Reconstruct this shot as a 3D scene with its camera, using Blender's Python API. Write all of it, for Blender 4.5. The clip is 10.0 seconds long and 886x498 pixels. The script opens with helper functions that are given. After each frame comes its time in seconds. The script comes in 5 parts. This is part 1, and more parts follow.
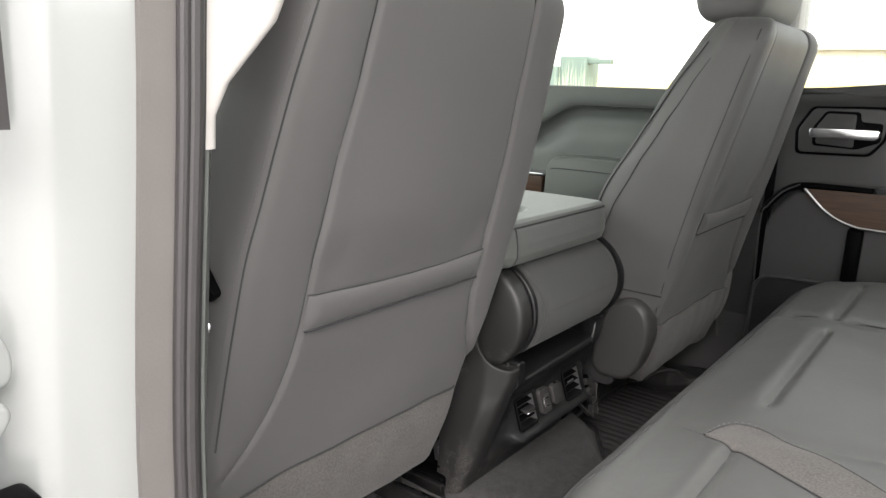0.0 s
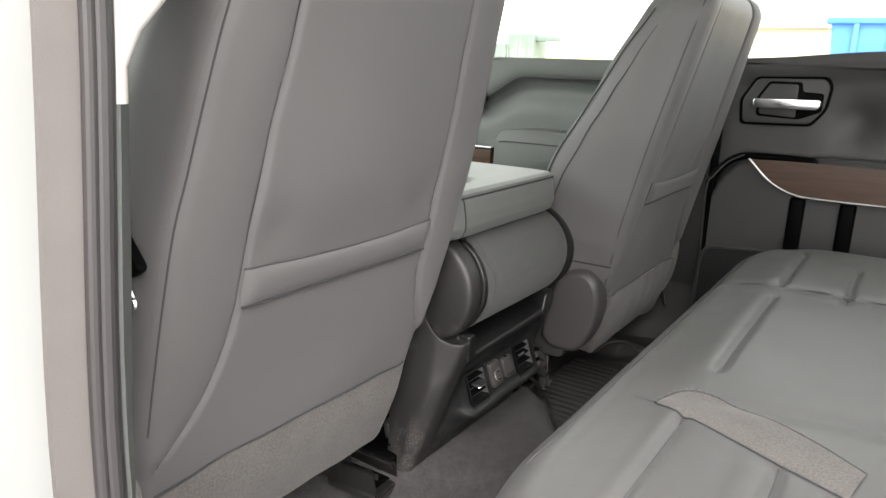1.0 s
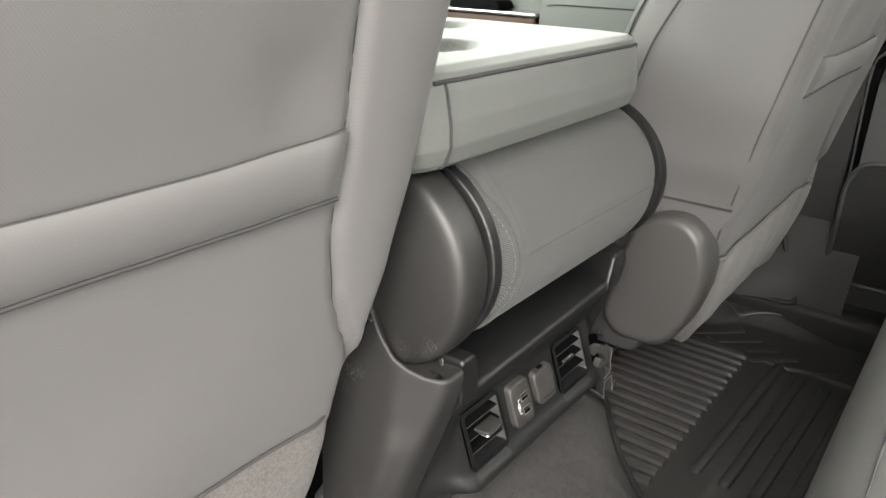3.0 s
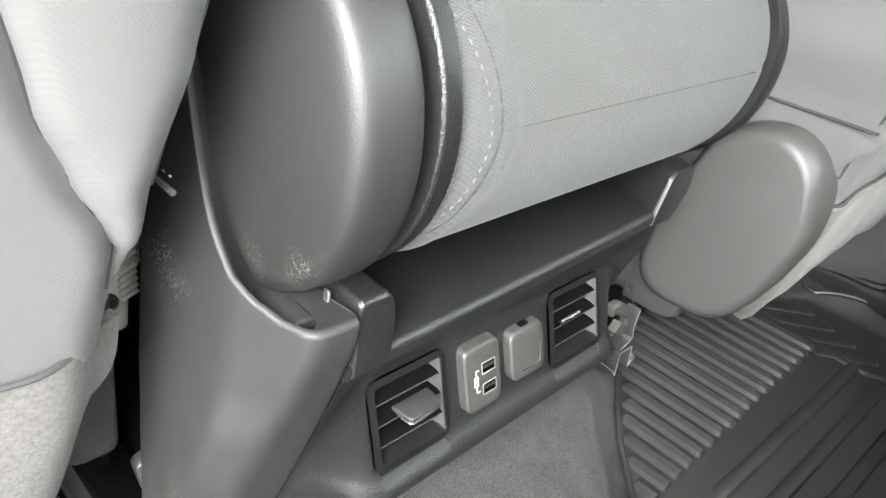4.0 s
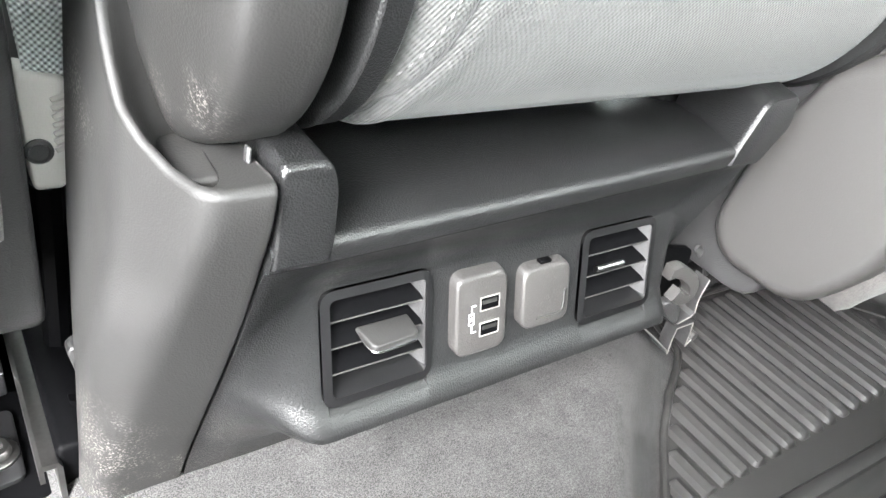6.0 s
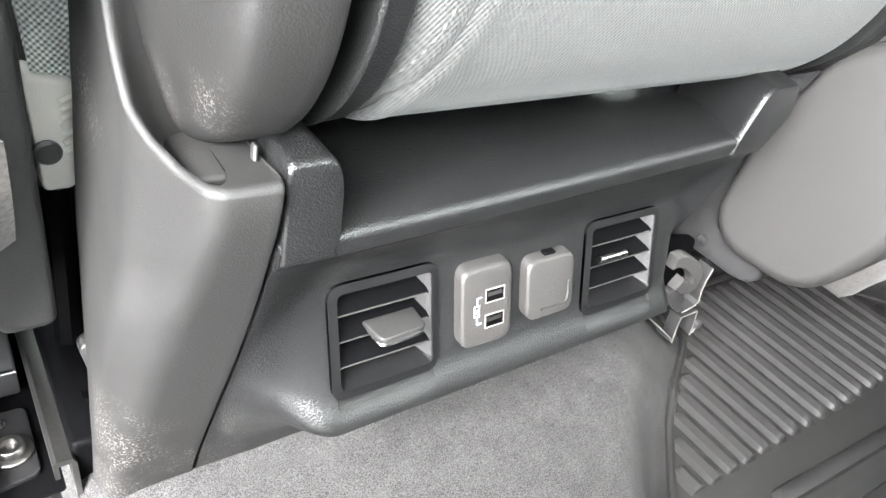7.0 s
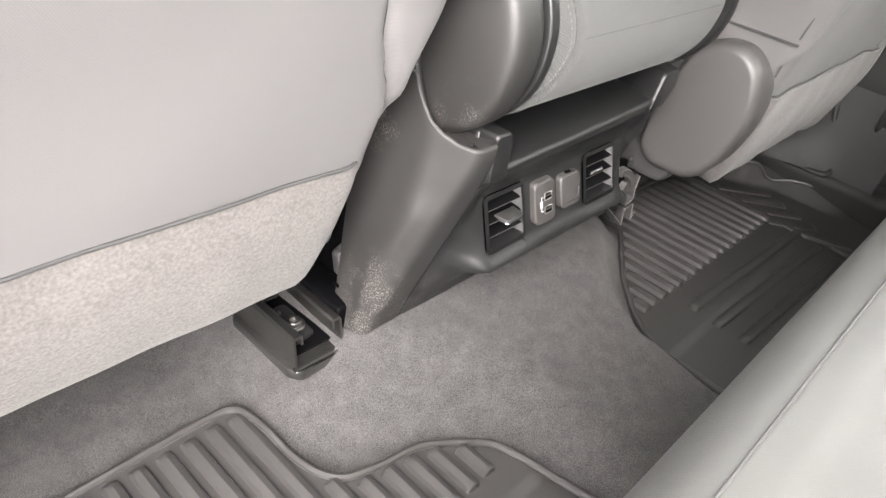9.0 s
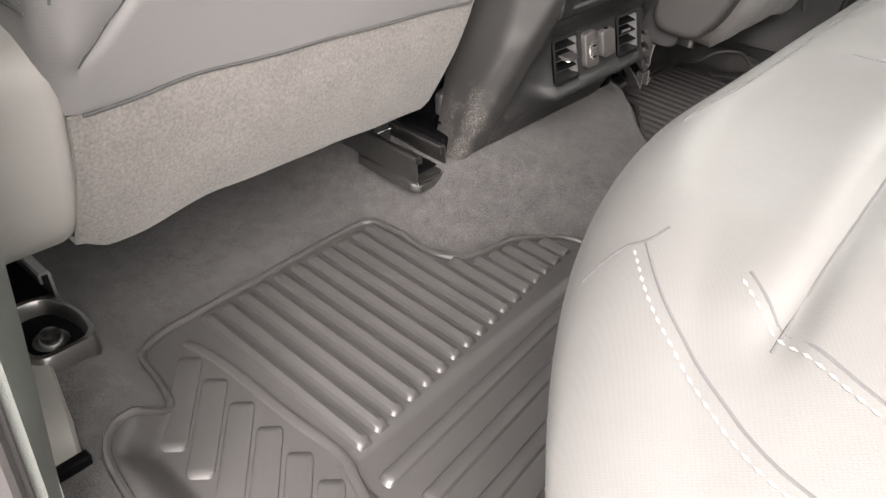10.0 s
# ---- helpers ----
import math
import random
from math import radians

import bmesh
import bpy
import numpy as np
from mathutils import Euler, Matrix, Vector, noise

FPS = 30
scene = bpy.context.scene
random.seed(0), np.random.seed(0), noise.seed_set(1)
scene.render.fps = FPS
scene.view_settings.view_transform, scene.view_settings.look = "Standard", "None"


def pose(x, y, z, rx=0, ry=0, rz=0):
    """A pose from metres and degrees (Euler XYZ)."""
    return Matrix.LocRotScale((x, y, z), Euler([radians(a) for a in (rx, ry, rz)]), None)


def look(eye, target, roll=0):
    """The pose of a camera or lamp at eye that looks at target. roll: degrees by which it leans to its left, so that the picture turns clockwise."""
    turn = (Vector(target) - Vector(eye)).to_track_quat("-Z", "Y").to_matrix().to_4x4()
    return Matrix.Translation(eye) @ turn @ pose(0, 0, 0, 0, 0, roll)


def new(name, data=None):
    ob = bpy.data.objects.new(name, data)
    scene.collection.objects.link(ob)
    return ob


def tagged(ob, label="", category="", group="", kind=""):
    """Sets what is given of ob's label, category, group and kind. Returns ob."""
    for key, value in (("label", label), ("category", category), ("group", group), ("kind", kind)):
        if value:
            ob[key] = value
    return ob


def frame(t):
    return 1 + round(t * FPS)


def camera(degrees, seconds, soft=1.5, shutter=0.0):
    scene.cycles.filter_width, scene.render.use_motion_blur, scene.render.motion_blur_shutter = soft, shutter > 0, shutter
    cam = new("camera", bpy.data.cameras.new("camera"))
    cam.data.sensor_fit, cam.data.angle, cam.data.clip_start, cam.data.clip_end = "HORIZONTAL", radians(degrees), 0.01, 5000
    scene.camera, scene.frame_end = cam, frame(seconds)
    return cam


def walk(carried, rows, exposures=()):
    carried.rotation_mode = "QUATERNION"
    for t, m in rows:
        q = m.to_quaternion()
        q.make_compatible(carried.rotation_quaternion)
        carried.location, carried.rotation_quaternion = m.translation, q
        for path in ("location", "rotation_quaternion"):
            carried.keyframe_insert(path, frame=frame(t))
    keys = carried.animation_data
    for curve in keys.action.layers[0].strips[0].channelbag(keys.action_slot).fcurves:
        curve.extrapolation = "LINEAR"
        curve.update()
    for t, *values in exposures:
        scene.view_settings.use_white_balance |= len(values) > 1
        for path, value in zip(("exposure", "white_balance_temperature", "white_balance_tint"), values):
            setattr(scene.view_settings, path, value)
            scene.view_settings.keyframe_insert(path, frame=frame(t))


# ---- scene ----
# Rear cabin of a pickup truck, seen from its open left rear door.
# x to the truck's right, y to its front, z up; 0 is the rear floor, on the centreline, at the back of the console.
cam = camera(63.5, 10.0)
PATH = [
    (0, (-1.088, -0.564, 0.751), (0.459, 0.621, 0.303), 2.0),
    (0.5, (-1.08, -0.56, 0.737), (0.525, 0.538, 0.27), 2.3),
    (1, (-1.061, -0.553, 0.733), (0.556, 0.513, 0.234), 2.0),
    (1.5, (-0.975, -0.5, 0.719), (0.619, 0.583, 0.185), 0.7),
    (2, (-0.844, -0.444, 0.714), (0.711, 0.669, 0.13), -0.7),
    (2.5, (-0.708, -0.38, 0.683), (0.802, 0.755, 0.024), -1.0),
    (2.7, (-0.644, -0.345, 0.659), (0.847, 0.792, -0.037), -0.6),
    (3.8, (-0.364, -0.206, 0.52), (0.992, 0.899, -0.448), 8.5),
    (4, (-0.325, -0.194, 0.495), (1.005, 0.925, -0.496), 10.1),
    (4.5, (-0.251, -0.178, 0.445), (0.965, 1.015, -0.602), 13.2),
    (5, (-0.244, -0.188, 0.437), (0.89, 1.049, -0.651), 14.3),
    (5.5, (-0.24, -0.193, 0.434), (0.867, 1.051, -0.673), 14.3),
    (7, (-0.243, -0.196, 0.437), (0.844, 1.042, -0.697), 12.9),
    (7.5, (-0.256, -0.2, 0.445), (0.827, 1.023, -0.71), 12.1),
    (7.7, (-0.278, -0.204, 0.463), (0.83, 0.991, -0.697), 11.3),
    (8, (-0.307, -0.231, 0.521), (0.886, 0.857, -0.659), 13.2),
    (8.5, (-0.4, -0.277, 0.562), (0.902, 0.697, -0.603), 12.8),
    (9, (-0.582, -0.307, 0.564), (0.718, 0.698, -0.577), 10.7),
    (9.5, (-0.779, -0.361, 0.535), (0.531, 0.632, -0.605), 10.3),
    (10, (-0.876, -0.404, 0.526), (0.444, 0.535, -0.646), 7.8),
]
EXPOSURES = [(0.0, 1.98, 6700, 13), (1.0, 2.35, 6750, 13), (1.5, 2.75, 7000, 14), (2.0, 2.95, 7000, 13), (2.5, 2.95, 7050, 13), (4.0, 4.4, 6450, 7), (5.0, 5.15, 6350, 8), (5.5, 5.2, 6400, 9), (7.5, 5.2, 6400, 10), (8.0, 4.7, 6400, 7),
             (8.5, 4.5, 6650, 12), (9.0, 4.15, 6800, 15), (9.5, 3.95, 6900, 15), (10.0, 3.45, 7000, 16)]
walk(cam, [(t, look(eye, target, roll)) for t, eye, target, roll in PATH], EXPOSURES)

# ---- world and light ----
world = bpy.data.worlds.new("overcast_sky")
scene.world = world
world.use_nodes = True
wn = world.node_tree.nodes
sky = wn.new("ShaderNodeTexSky")
sky.sky_type = "NISHITA"
sky.sun_disc = False
sky.sun_elevation, sky.sun_rotation = radians(49), radians(233)
sky.air_density, sky.dust_density, sky.ozone_density = 1.0, 6.0, 1.0
soften = wn.new("ShaderNodeHueSaturation")
soften.inputs["Saturation"].default_value = 0.25
world.node_tree.links.new(sky.outputs[0], soften.inputs["Color"])
cloud = wn.new("ShaderNodeMix")  # an even layer of cloud over the clear sky
cloud.data_type = "RGBA"
cloud.inputs["Factor"].default_value = 0.75
cloud.inputs["B"].default_value = (14.0, 14.1, 14.2, 1)
world.node_tree.links.new(soften.outputs[0], cloud.inputs["A"])
world.node_tree.links.new(cloud.outputs["Result"], wn["Background"].inputs["Color"])
wn["Background"].inputs["Strength"].default_value = 0.125
sun = new("sun", bpy.data.lights.new("sun", "SUN"))
sun.data.energy, sun.data.angle, sun.data.color = 1.8, radians(50), (1.0, 0.99, 0.975)
sun.matrix_world = look((-2.5, -1.9, 3.6), (0, 0, 0))


# ---- materials ----
def material(name, base, rough=0.6, metal=0.0, grain=0.0, grain_scale=400.0, vary=0.15, vary_scale=6.0, coat=0.0,
             sheen=0.0, tint=None, bump2=0.0, bump2_scale=40.0, stretch=(1, 1, 1), voronoi=False, specular=0.5, speckle=0.0):
    """A surface with two scales of colour change and a fine relief."""
    m = bpy.data.materials.new(name)
    m.use_nodes = True
    n, links = m.node_tree.nodes, m.node_tree.links
    b = n["Principled BSDF"]
    b.inputs["Roughness"].default_value, b.inputs["Metallic"].default_value = rough, metal
    b.inputs["Coat Weight"].default_value, b.inputs["Sheen Weight"].default_value = coat, sheen
    b.inputs["Coat Roughness"].default_value = 0.08
    b.inputs["Sheen Roughness"].default_value = 0.5
    b.inputs["Specular IOR Level"].default_value = specular
    co = n.new("ShaderNodeTexCoord")
    mp = n.new("ShaderNodeMapping")
    mp.inputs["Scale"].default_value = stretch
    links.new(co.outputs["Object"], mp.inputs[0])
    big = n.new("ShaderNodeTexNoise")
    big.inputs["Scale"].default_value, big.inputs["Detail"].default_value = vary_scale, 5
    links.new(mp.outputs[0], big.inputs["Vector"])
    fine = n.new("ShaderNodeTexVoronoi" if voronoi else "ShaderNodeTexNoise")
    fine.inputs["Scale"].default_value = grain_scale
    if not voronoi:
        fine.inputs["Detail"].default_value = 3
    links.new(mp.outputs[0], fine.inputs["Vector"])
    mix = n.new("ShaderNodeMix")
    mix.data_type = "RGBA"
    dark = [c * (1 - vary) for c in base]
    light = [min(1, c * (1 + vary)) for c in (tint or base)]
    mix.inputs["A"].default_value, mix.inputs["B"].default_value = (*dark, 1), (*light, 1)
    add = n.new("ShaderNodeMath")
    add.operation = "MULTIPLY_ADD"
    add.inputs[1].default_value, add.inputs[2].default_value = 0.45, 0.0
    if speckle:
        add.inputs[1].default_value = 0.8
        cut = n.new("ShaderNodeMapRange")
        cut.inputs["From Min"].default_value, cut.inputs["From Max"].default_value = 0.5 - speckle, 0.5 + speckle
        cut.inputs["To Min"].default_value, cut.inputs["To Max"].default_value = -0.35, 0.65
        links.new(fine.outputs[0], cut.inputs[0])
        links.new(cut.outputs[0], add.inputs[0])
    else:
        links.new(fine.outputs[0], add.inputs[0])
    add2 = n.new("ShaderNodeMath")
    add2.operation = "MULTIPLY_ADD"
    add2.inputs[1].default_value = 0.65
    links.new(big.outputs[0], add2.inputs[0])
    links.new(add.outputs[0], add2.inputs[2])
    links.new(add2.outputs[0], mix.inputs["Factor"])
    links.new(mix.outputs["Result"], b.inputs["Base Color"])
    rr = n.new("ShaderNodeMath")
    rr.operation = "MULTIPLY_ADD"
    rr.inputs[1].default_value, rr.inputs[2].default_value = 0.16, rough - 0.08
    links.new(big.outputs[0], rr.inputs[0])
    links.new(rr.outputs[0], b.inputs["Roughness"])
    normal = None
    for tex, strength, dist in ((fine, grain, 0.0006), (big, bump2, 0.004)):
        if strength:
            bump = n.new("ShaderNodeBump")
            bump.inputs["Strength"].default_value, bump.inputs["Distance"].default_value = strength, dist
            links.new(tex.outputs[0], bump.inputs["Height"])
            if normal:
                links.new(normal, bump.inputs["Normal"])
            normal = bump.outputs[0]
    if normal:
        links.new(normal, b.inputs["Normal"])
    return m


def glass(name, tint=(1, 1, 1), gloss=0.05):
    """Thin car glass: lets tinted light straight through, with a weak clear reflection."""
    m = bpy.data.materials.new(name)
    m.use_nodes = True
    n, links = m.node_tree.nodes, m.node_tree.links
    clear, shine, mix = n.new("ShaderNodeBsdfTransparent"), n.new("ShaderNodeBsdfGlossy"), n.new("ShaderNodeMixShader")
    clear.inputs["Color"].default_value = (*tint, 1)
    shine.inputs["Roughness"].default_value = 0.0
    mix.inputs[0].default_value = gloss
    links.new(clear.outputs[0], mix.inputs[1])
    links.new(shine.outputs[0], mix.inputs[2])
    links.new(mix.outputs[0], n["Material Output"].inputs["Surface"])
    return m


def weave(name, base, rough, pitch, depth, vary=0.12, sheen=0.2, twill=False, contrast=0.16, puff=0.0):
    """Cloth: crossing threads of the given pitch in metres, with worn and darker areas."""
    m = material(name, base, rough, grain=0.25, grain_scale=1600, vary=vary, vary_scale=7, sheen=sheen, bump2=puff)
    n, links = m.node_tree.nodes, m.node_tree.links
    b = n["Principled BSDF"]
    co = next(k for k in n if k.type == "TEX_COORD")
    sep = n.new("ShaderNodeSeparateXYZ")
    links.new(co.outputs["Object"], sep.inputs[0])

    def op(kind, a, c, third=None):
        k = n.new("ShaderNodeMath")
        k.operation = kind
        for i, v in enumerate((a, c, third)):
            if v is None:
                continue
            if isinstance(v, (int, float)):
                k.inputs[i].default_value = v
            else:
                links.new(v, k.inputs[i])
        return k.outputs[0]
    f = 2 * math.pi / pitch
    across = op("ADD", sep.outputs[1], sep.outputs[2])
    if twill:
        wave = op("SINE", op("MULTIPLY", op("ADD", sep.outputs[0], across), f), None)
    else:
        wave = op("MULTIPLY", op("SINE", op("MULTIPLY", sep.outputs[0], f), None), op("SINE", op("MULTIPLY", across, f), None))
    bump = n.new("ShaderNodeBump")
    bump.inputs["Strength"].default_value, bump.inputs["Distance"].default_value = depth, pitch * 0.25
    links.new(wave, bump.inputs["Height"])
    old = b.inputs["Normal"].links[0].from_socket
    links.new(old, bump.inputs["Normal"])
    links.new(bump.outputs[0], b.inputs["Normal"])
    base_link = b.inputs["Base Color"].links[0].from_socket
    shade = n.new("ShaderNodeMix")
    shade.data_type, shade.blend_type = "RGBA", "MULTIPLY"
    shade.inputs["Factor"].default_value = 1.0
    links.new(base_link, shade.inputs["A"])
    grey = n.new("ShaderNodeCombineColor")
    level = op("MULTIPLY_ADD", wave, contrast, 1.0 - contrast * 0.8)
    for i in range(3):
        links.new(level, grey.inputs[i])
    links.new(grey.outputs[0], shade.inputs["B"])
    links.new(shade.outputs["Result"], b.inputs["Base Color"])
    return m


def dusty(name, base, rough, dust=(0.26, 0.245, 0.23), amount=0.5, grain=0.55, grain_scale=1150.0, spots=()):
    """Moulded plastic with a leather grain, dried splashes and pale specks."""
    m = material(name, base, rough, grain=grain, grain_scale=grain_scale, vary=0.12, vary_scale=8, voronoi=True)
    n, links = m.node_tree.nodes, m.node_tree.links
    b = n["Principled BSDF"]
    co = next(k for k in n if k.type == "TEX_COORD")
    patch = n.new("ShaderNodeTexNoise")
    patch.inputs["Scale"].default_value, patch.inputs["Detail"].default_value = 34.0, 4
    speck = n.new("ShaderNodeTexNoise")
    speck.inputs["Scale"].default_value, speck.inputs["Detail"].default_value = 850.0, 2
    for k in (patch, speck):
        links.new(co.outputs["Object"], k.inputs["Vector"])
    r1, r2 = n.new("ShaderNodeMapRange"), n.new("ShaderNodeMapRange")
    r1.inputs["From Min"].default_value, r1.inputs["From Max"].default_value = 0.55, 0.66
    r2.inputs["From Min"].default_value, r2.inputs["From Max"].default_value = 0.575, 0.605
    links.new(patch.outputs[0], r1.inputs[0])
    links.new(speck.outputs[0], r2.inputs[0])
    mul = n.new("ShaderNodeMath")
    mul.operation = "MULTIPLY"
    links.new(r1.outputs[0], mul.inputs[0])
    links.new(r2.outputs[0], mul.inputs[1])
    mul2 = n.new("ShaderNodeMath")
    mul2.operation = "MULTIPLY"
    mul2.inputs[1].default_value = amount
    links.new(mul.outputs[0], mul2.inputs[0])
    if spots:
        # splashes keep to a few spots (centre and reach in metres)
        r1.inputs["From Min"].default_value, r1.inputs["From Max"].default_value = 0.42, 0.52
        geo = n.new("ShaderNodeNewGeometry")
        total = None
        for x, y, z, reach in spots:
            far = n.new("ShaderNodeVectorMath")
            far.operation = "DISTANCE"
            far.inputs[1].default_value = (x, y, z)
            links.new(geo.outputs["Position"], far.inputs[0])
            fade = n.new("ShaderNodeMapRange")
            for key, v in (("From Min", reach), ("From Max", reach * 0.4), ("To Min", 0.0), ("To Max", 1.0)):
                fade.inputs[key].default_value = v
            links.new(far.outputs["Value"], fade.inputs[0])
            if total is None:
                total = fade.outputs[0]
            else:
                top_of = n.new("ShaderNodeMath")
                top_of.operation = "MAXIMUM"
                links.new(total, top_of.inputs[0])
                links.new(fade.outputs[0], top_of.inputs[1])
                total = top_of.outputs[0]
        near = n.new("ShaderNodeMath")
        near.operation = "MULTIPLY"
        links.new(total, near.inputs[0])
        links.new(mul2.outputs[0], near.inputs[1])
        mul2 = near
    mix = n.new("ShaderNodeMix")
    mix.data_type = "RGBA"
    links.new(b.inputs["Base Color"].links[0].from_socket, mix.inputs["A"])
    mix.inputs["B"].default_value = (*dust, 1)
    links.new(mul2.outputs[0], mix.inputs["Factor"])
    links.new(mix.outputs["Result"], b.inputs["Base Color"])
    return m


LEATHER = weave("grey_smooth_seat_cloth", (0.098, 0.0945, 0.0945), 0.58, 0.0016, 0.04, vary=0.09, sheen=0.06, twill=True, contrast=0.03, puff=0.5)
CLOTH = weave("charcoal_woven_cloth", (0.059, 0.0595, 0.058), 0.8, 0.0022, 0.5, vary=0.12, sheen=0.1, contrast=0.20)
BENCH = weave("charcoal_bench_cloth", (0.068, 0.0677, 0.0666), 0.45, 0.0016, 0.05, vary=0.12, sheen=0.03, contrast=0.05, puff=0.7)
FELT = material("brown_grey_felt", (0.090, 0.083, 0.079), 0.95, grain=1.0, grain_scale=380, vary=0.32, sheen=0.1, vary_scale=25, speckle=0.2)
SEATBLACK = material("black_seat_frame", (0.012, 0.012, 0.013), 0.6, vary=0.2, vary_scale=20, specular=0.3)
PLASTIC = dusty("charcoal_grained_plastic", (0.010, 0.0101, 0.0104), 0.33, grain=0.34, amount=0.4, spots=((-0.15, 0.04, 0.11, 0.055), (-0.12, 0.03, 0.10, 0.04), (-0.10, 0.0, 0.245, 0.03)))
SATIN = dusty("satin_grey_plastic", (0.0165, 0.0160, 0.0157), 0.58, amount=0.65, grain=0.15, spots=((-0.178, 0.058, 0.092, 0.060), (-0.196, 0.060, 0.105, 0.060), (-0.209, 0.060, 0.15, 0.045), (-0.194, 0.085, 0.30, 0.030)))
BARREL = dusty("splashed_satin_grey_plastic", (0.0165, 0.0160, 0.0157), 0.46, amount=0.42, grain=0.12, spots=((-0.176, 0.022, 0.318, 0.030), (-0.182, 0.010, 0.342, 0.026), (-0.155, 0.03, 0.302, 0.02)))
VENT = material("dark_vent_plastic", (0.007, 0.007, 0.0074), 0.36, grain=0.15, grain_scale=1200, vary=0.15, vary_scale=20, specular=0.22)
RECLINER = material("smooth_dark_plastic", (0.050, 0.048, 0.047), 0.42, grain=0.15, grain_scale=1200, vary=0.06, vary_scale=10, voronoi=True)
PADVINYL = weave("grey_green_pad_cloth", (0.098, 0.102, 0.096), 0.52, 0.0016, 0.04, vary=0.09, sheen=0.06, contrast=0.03, puff=0.5)
WARMGREY = dusty("warm_grey_plastic", (0.035, 0.0330, 0.0322), 0.42, amount=0.1, grain=0.25)
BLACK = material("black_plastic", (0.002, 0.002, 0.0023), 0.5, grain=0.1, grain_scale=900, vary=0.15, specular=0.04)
CARPET = material("charcoal_carpet", (0.020, 0.0195, 0.0195), 0.98, grain=1.0, grain_scale=1300, vary=0.6, vary_scale=60, sheen=0.08, bump2=0.4, speckle=0.12, tint=(0.049, 0.0475, 0.0475))
RUBBER = material("black_rubber", (0.036, 0.0349, 0.0345), 0.42, grain=0.2, grain_scale=700, vary=0.2, vary_scale=10)
DOORGREY = material("grey_door_plastic", (0.034, 0.0335, 0.034), 0.43, grain=0.3, grain_scale=1200, vary=0.08, vary_scale=5, voronoi=True)
DOORVINYL = material("grey_green_door_vinyl", (0.094, 0.100, 0.094), 0.5, grain=0.3, grain_scale=1200, vary=0.08, vary_scale=5, voronoi=True)
FOOTTRIM = material("black_moulded_trim", (0.022, 0.0217, 0.0222), 0.5, grain=0.3, grain_scale=1200, vary=0.12, vary_scale=8, voronoi=True, specular=0.35)
SEAL = material("black_rubber_seal", (0.024, 0.022, 0.022), 0.55, grain=0.3, grain_scale=500, vary=0.25, vary_scale=30)
FLANGE = material("taupe_rubber_flange", (0.105, 0.097, 0.092), 0.6, grain=0.3, grain_scale=500, vary=0.15, vary_scale=30)
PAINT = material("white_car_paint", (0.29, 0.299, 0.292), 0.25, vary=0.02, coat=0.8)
TRIM = material("light_grey_trim", (0.44, 0.42, 0.40), 0.6, grain=0.2, grain_scale=900, vary=0.04)
METAL = material("dark_steel", (0.22, 0.216, 0.212), 0.38, metal=1.0, vary=0.3, vary_scale=30)
STEEL = material("bright_steel", (0.62, 0.62, 0.62), 0.25, metal=1.0, vary=0.1, vary_scale=20)
CHROME = material("satin_chrome", (0.75, 0.75, 0.76), 0.2, metal=1.0, vary=0.03)
WOOD = material("dark_brown_wood", (0.060, 0.034, 0.022), 0.42, grain=0.2, grain_scale=60, vary=0.8, vary_scale=16, stretch=(6, 0.5, 14), specular=0.3)
SHIELD = material("grey_shield_plastic", (0.175, 0.168, 0.160), 0.40, grain=0.25, grain_scale=1300, vary=0.08, voronoi=True)
FOLD = material("soft_grey_fold", (0.045, 0.045, 0.046), 0.9, vary=0.1)
SEAM = material("seam_dark_grey", (0.030, 0.030, 0.031), 0.9, vary=0.1)
THREAD = material("grey_thread", (0.15, 0.148, 0.147), 0.8, vary=0.1)
DULLTHREAD = material("dark_grey_thread", (0.11, 0.109, 0.108), 0.8, vary=0.1)
WEBBING = weave("pale_grey_belt_webbing", (0.70, 0.72, 0.71), 0.7, 0.0030, 0.9, contrast=0.45)
WHITE = material("white_marking", (0.80, 0.80, 0.80), 0.5, vary=0.02)
HEADLINER = material("pale_grey_headliner", (0.72, 0.71, 0.69), 0.95, grain=0.4, grain_scale=300, vary=0.05)
TINTED = glass("tinted_glass", (0.84, 0.87, 0.855))
GLASS = glass("window_glass", (0.92, 0.96, 0.935))
ASPHALT = material("pale_concrete", (0.30, 0.30, 0.29), 0.8, vary=0.15, vary_scale=0.6, grain=0.3, grain_scale=30)
SIDING = material("beige_metal_siding", (0.66, 0.60, 0.47), 0.6, vary=0.08, vary_scale=0.6)
WALLWHITE = material("white_metal_siding", (0.80, 0.80, 0.78), 0.6, vary=0.05, vary_scale=0.5)
BLUE = material("blue_painted_steel", (0.05, 0.20, 0.55), 0.45, vary=0.2, vary_scale=2)
YELLOW = material("dry_yellow_grass", (0.55, 0.42, 0.16), 0.95, vary=0.3, vary_scale=4)
WEED = material("dry_pale_weed", (0.40, 0.40, 0.30), 0.95, vary=0.3, vary_scale=4)
DARKMETAL = material("dark_green_machine_paint", (0.10, 0.13, 0.11), 0.6, vary=0.2, vary_scale=2)


# ---- helpers for shapes ----
def thing(name, loc, label, category, group="", kind=""):
    ob = new(name)
    ob.location = loc
    ob.empty_display_size = 0.05
    return tagged(ob, label, category, group, kind)


def origin_of(ob):
    o = Vector((0, 0, 0))
    while ob:
        o += ob.location
        ob = ob.parent
    return o


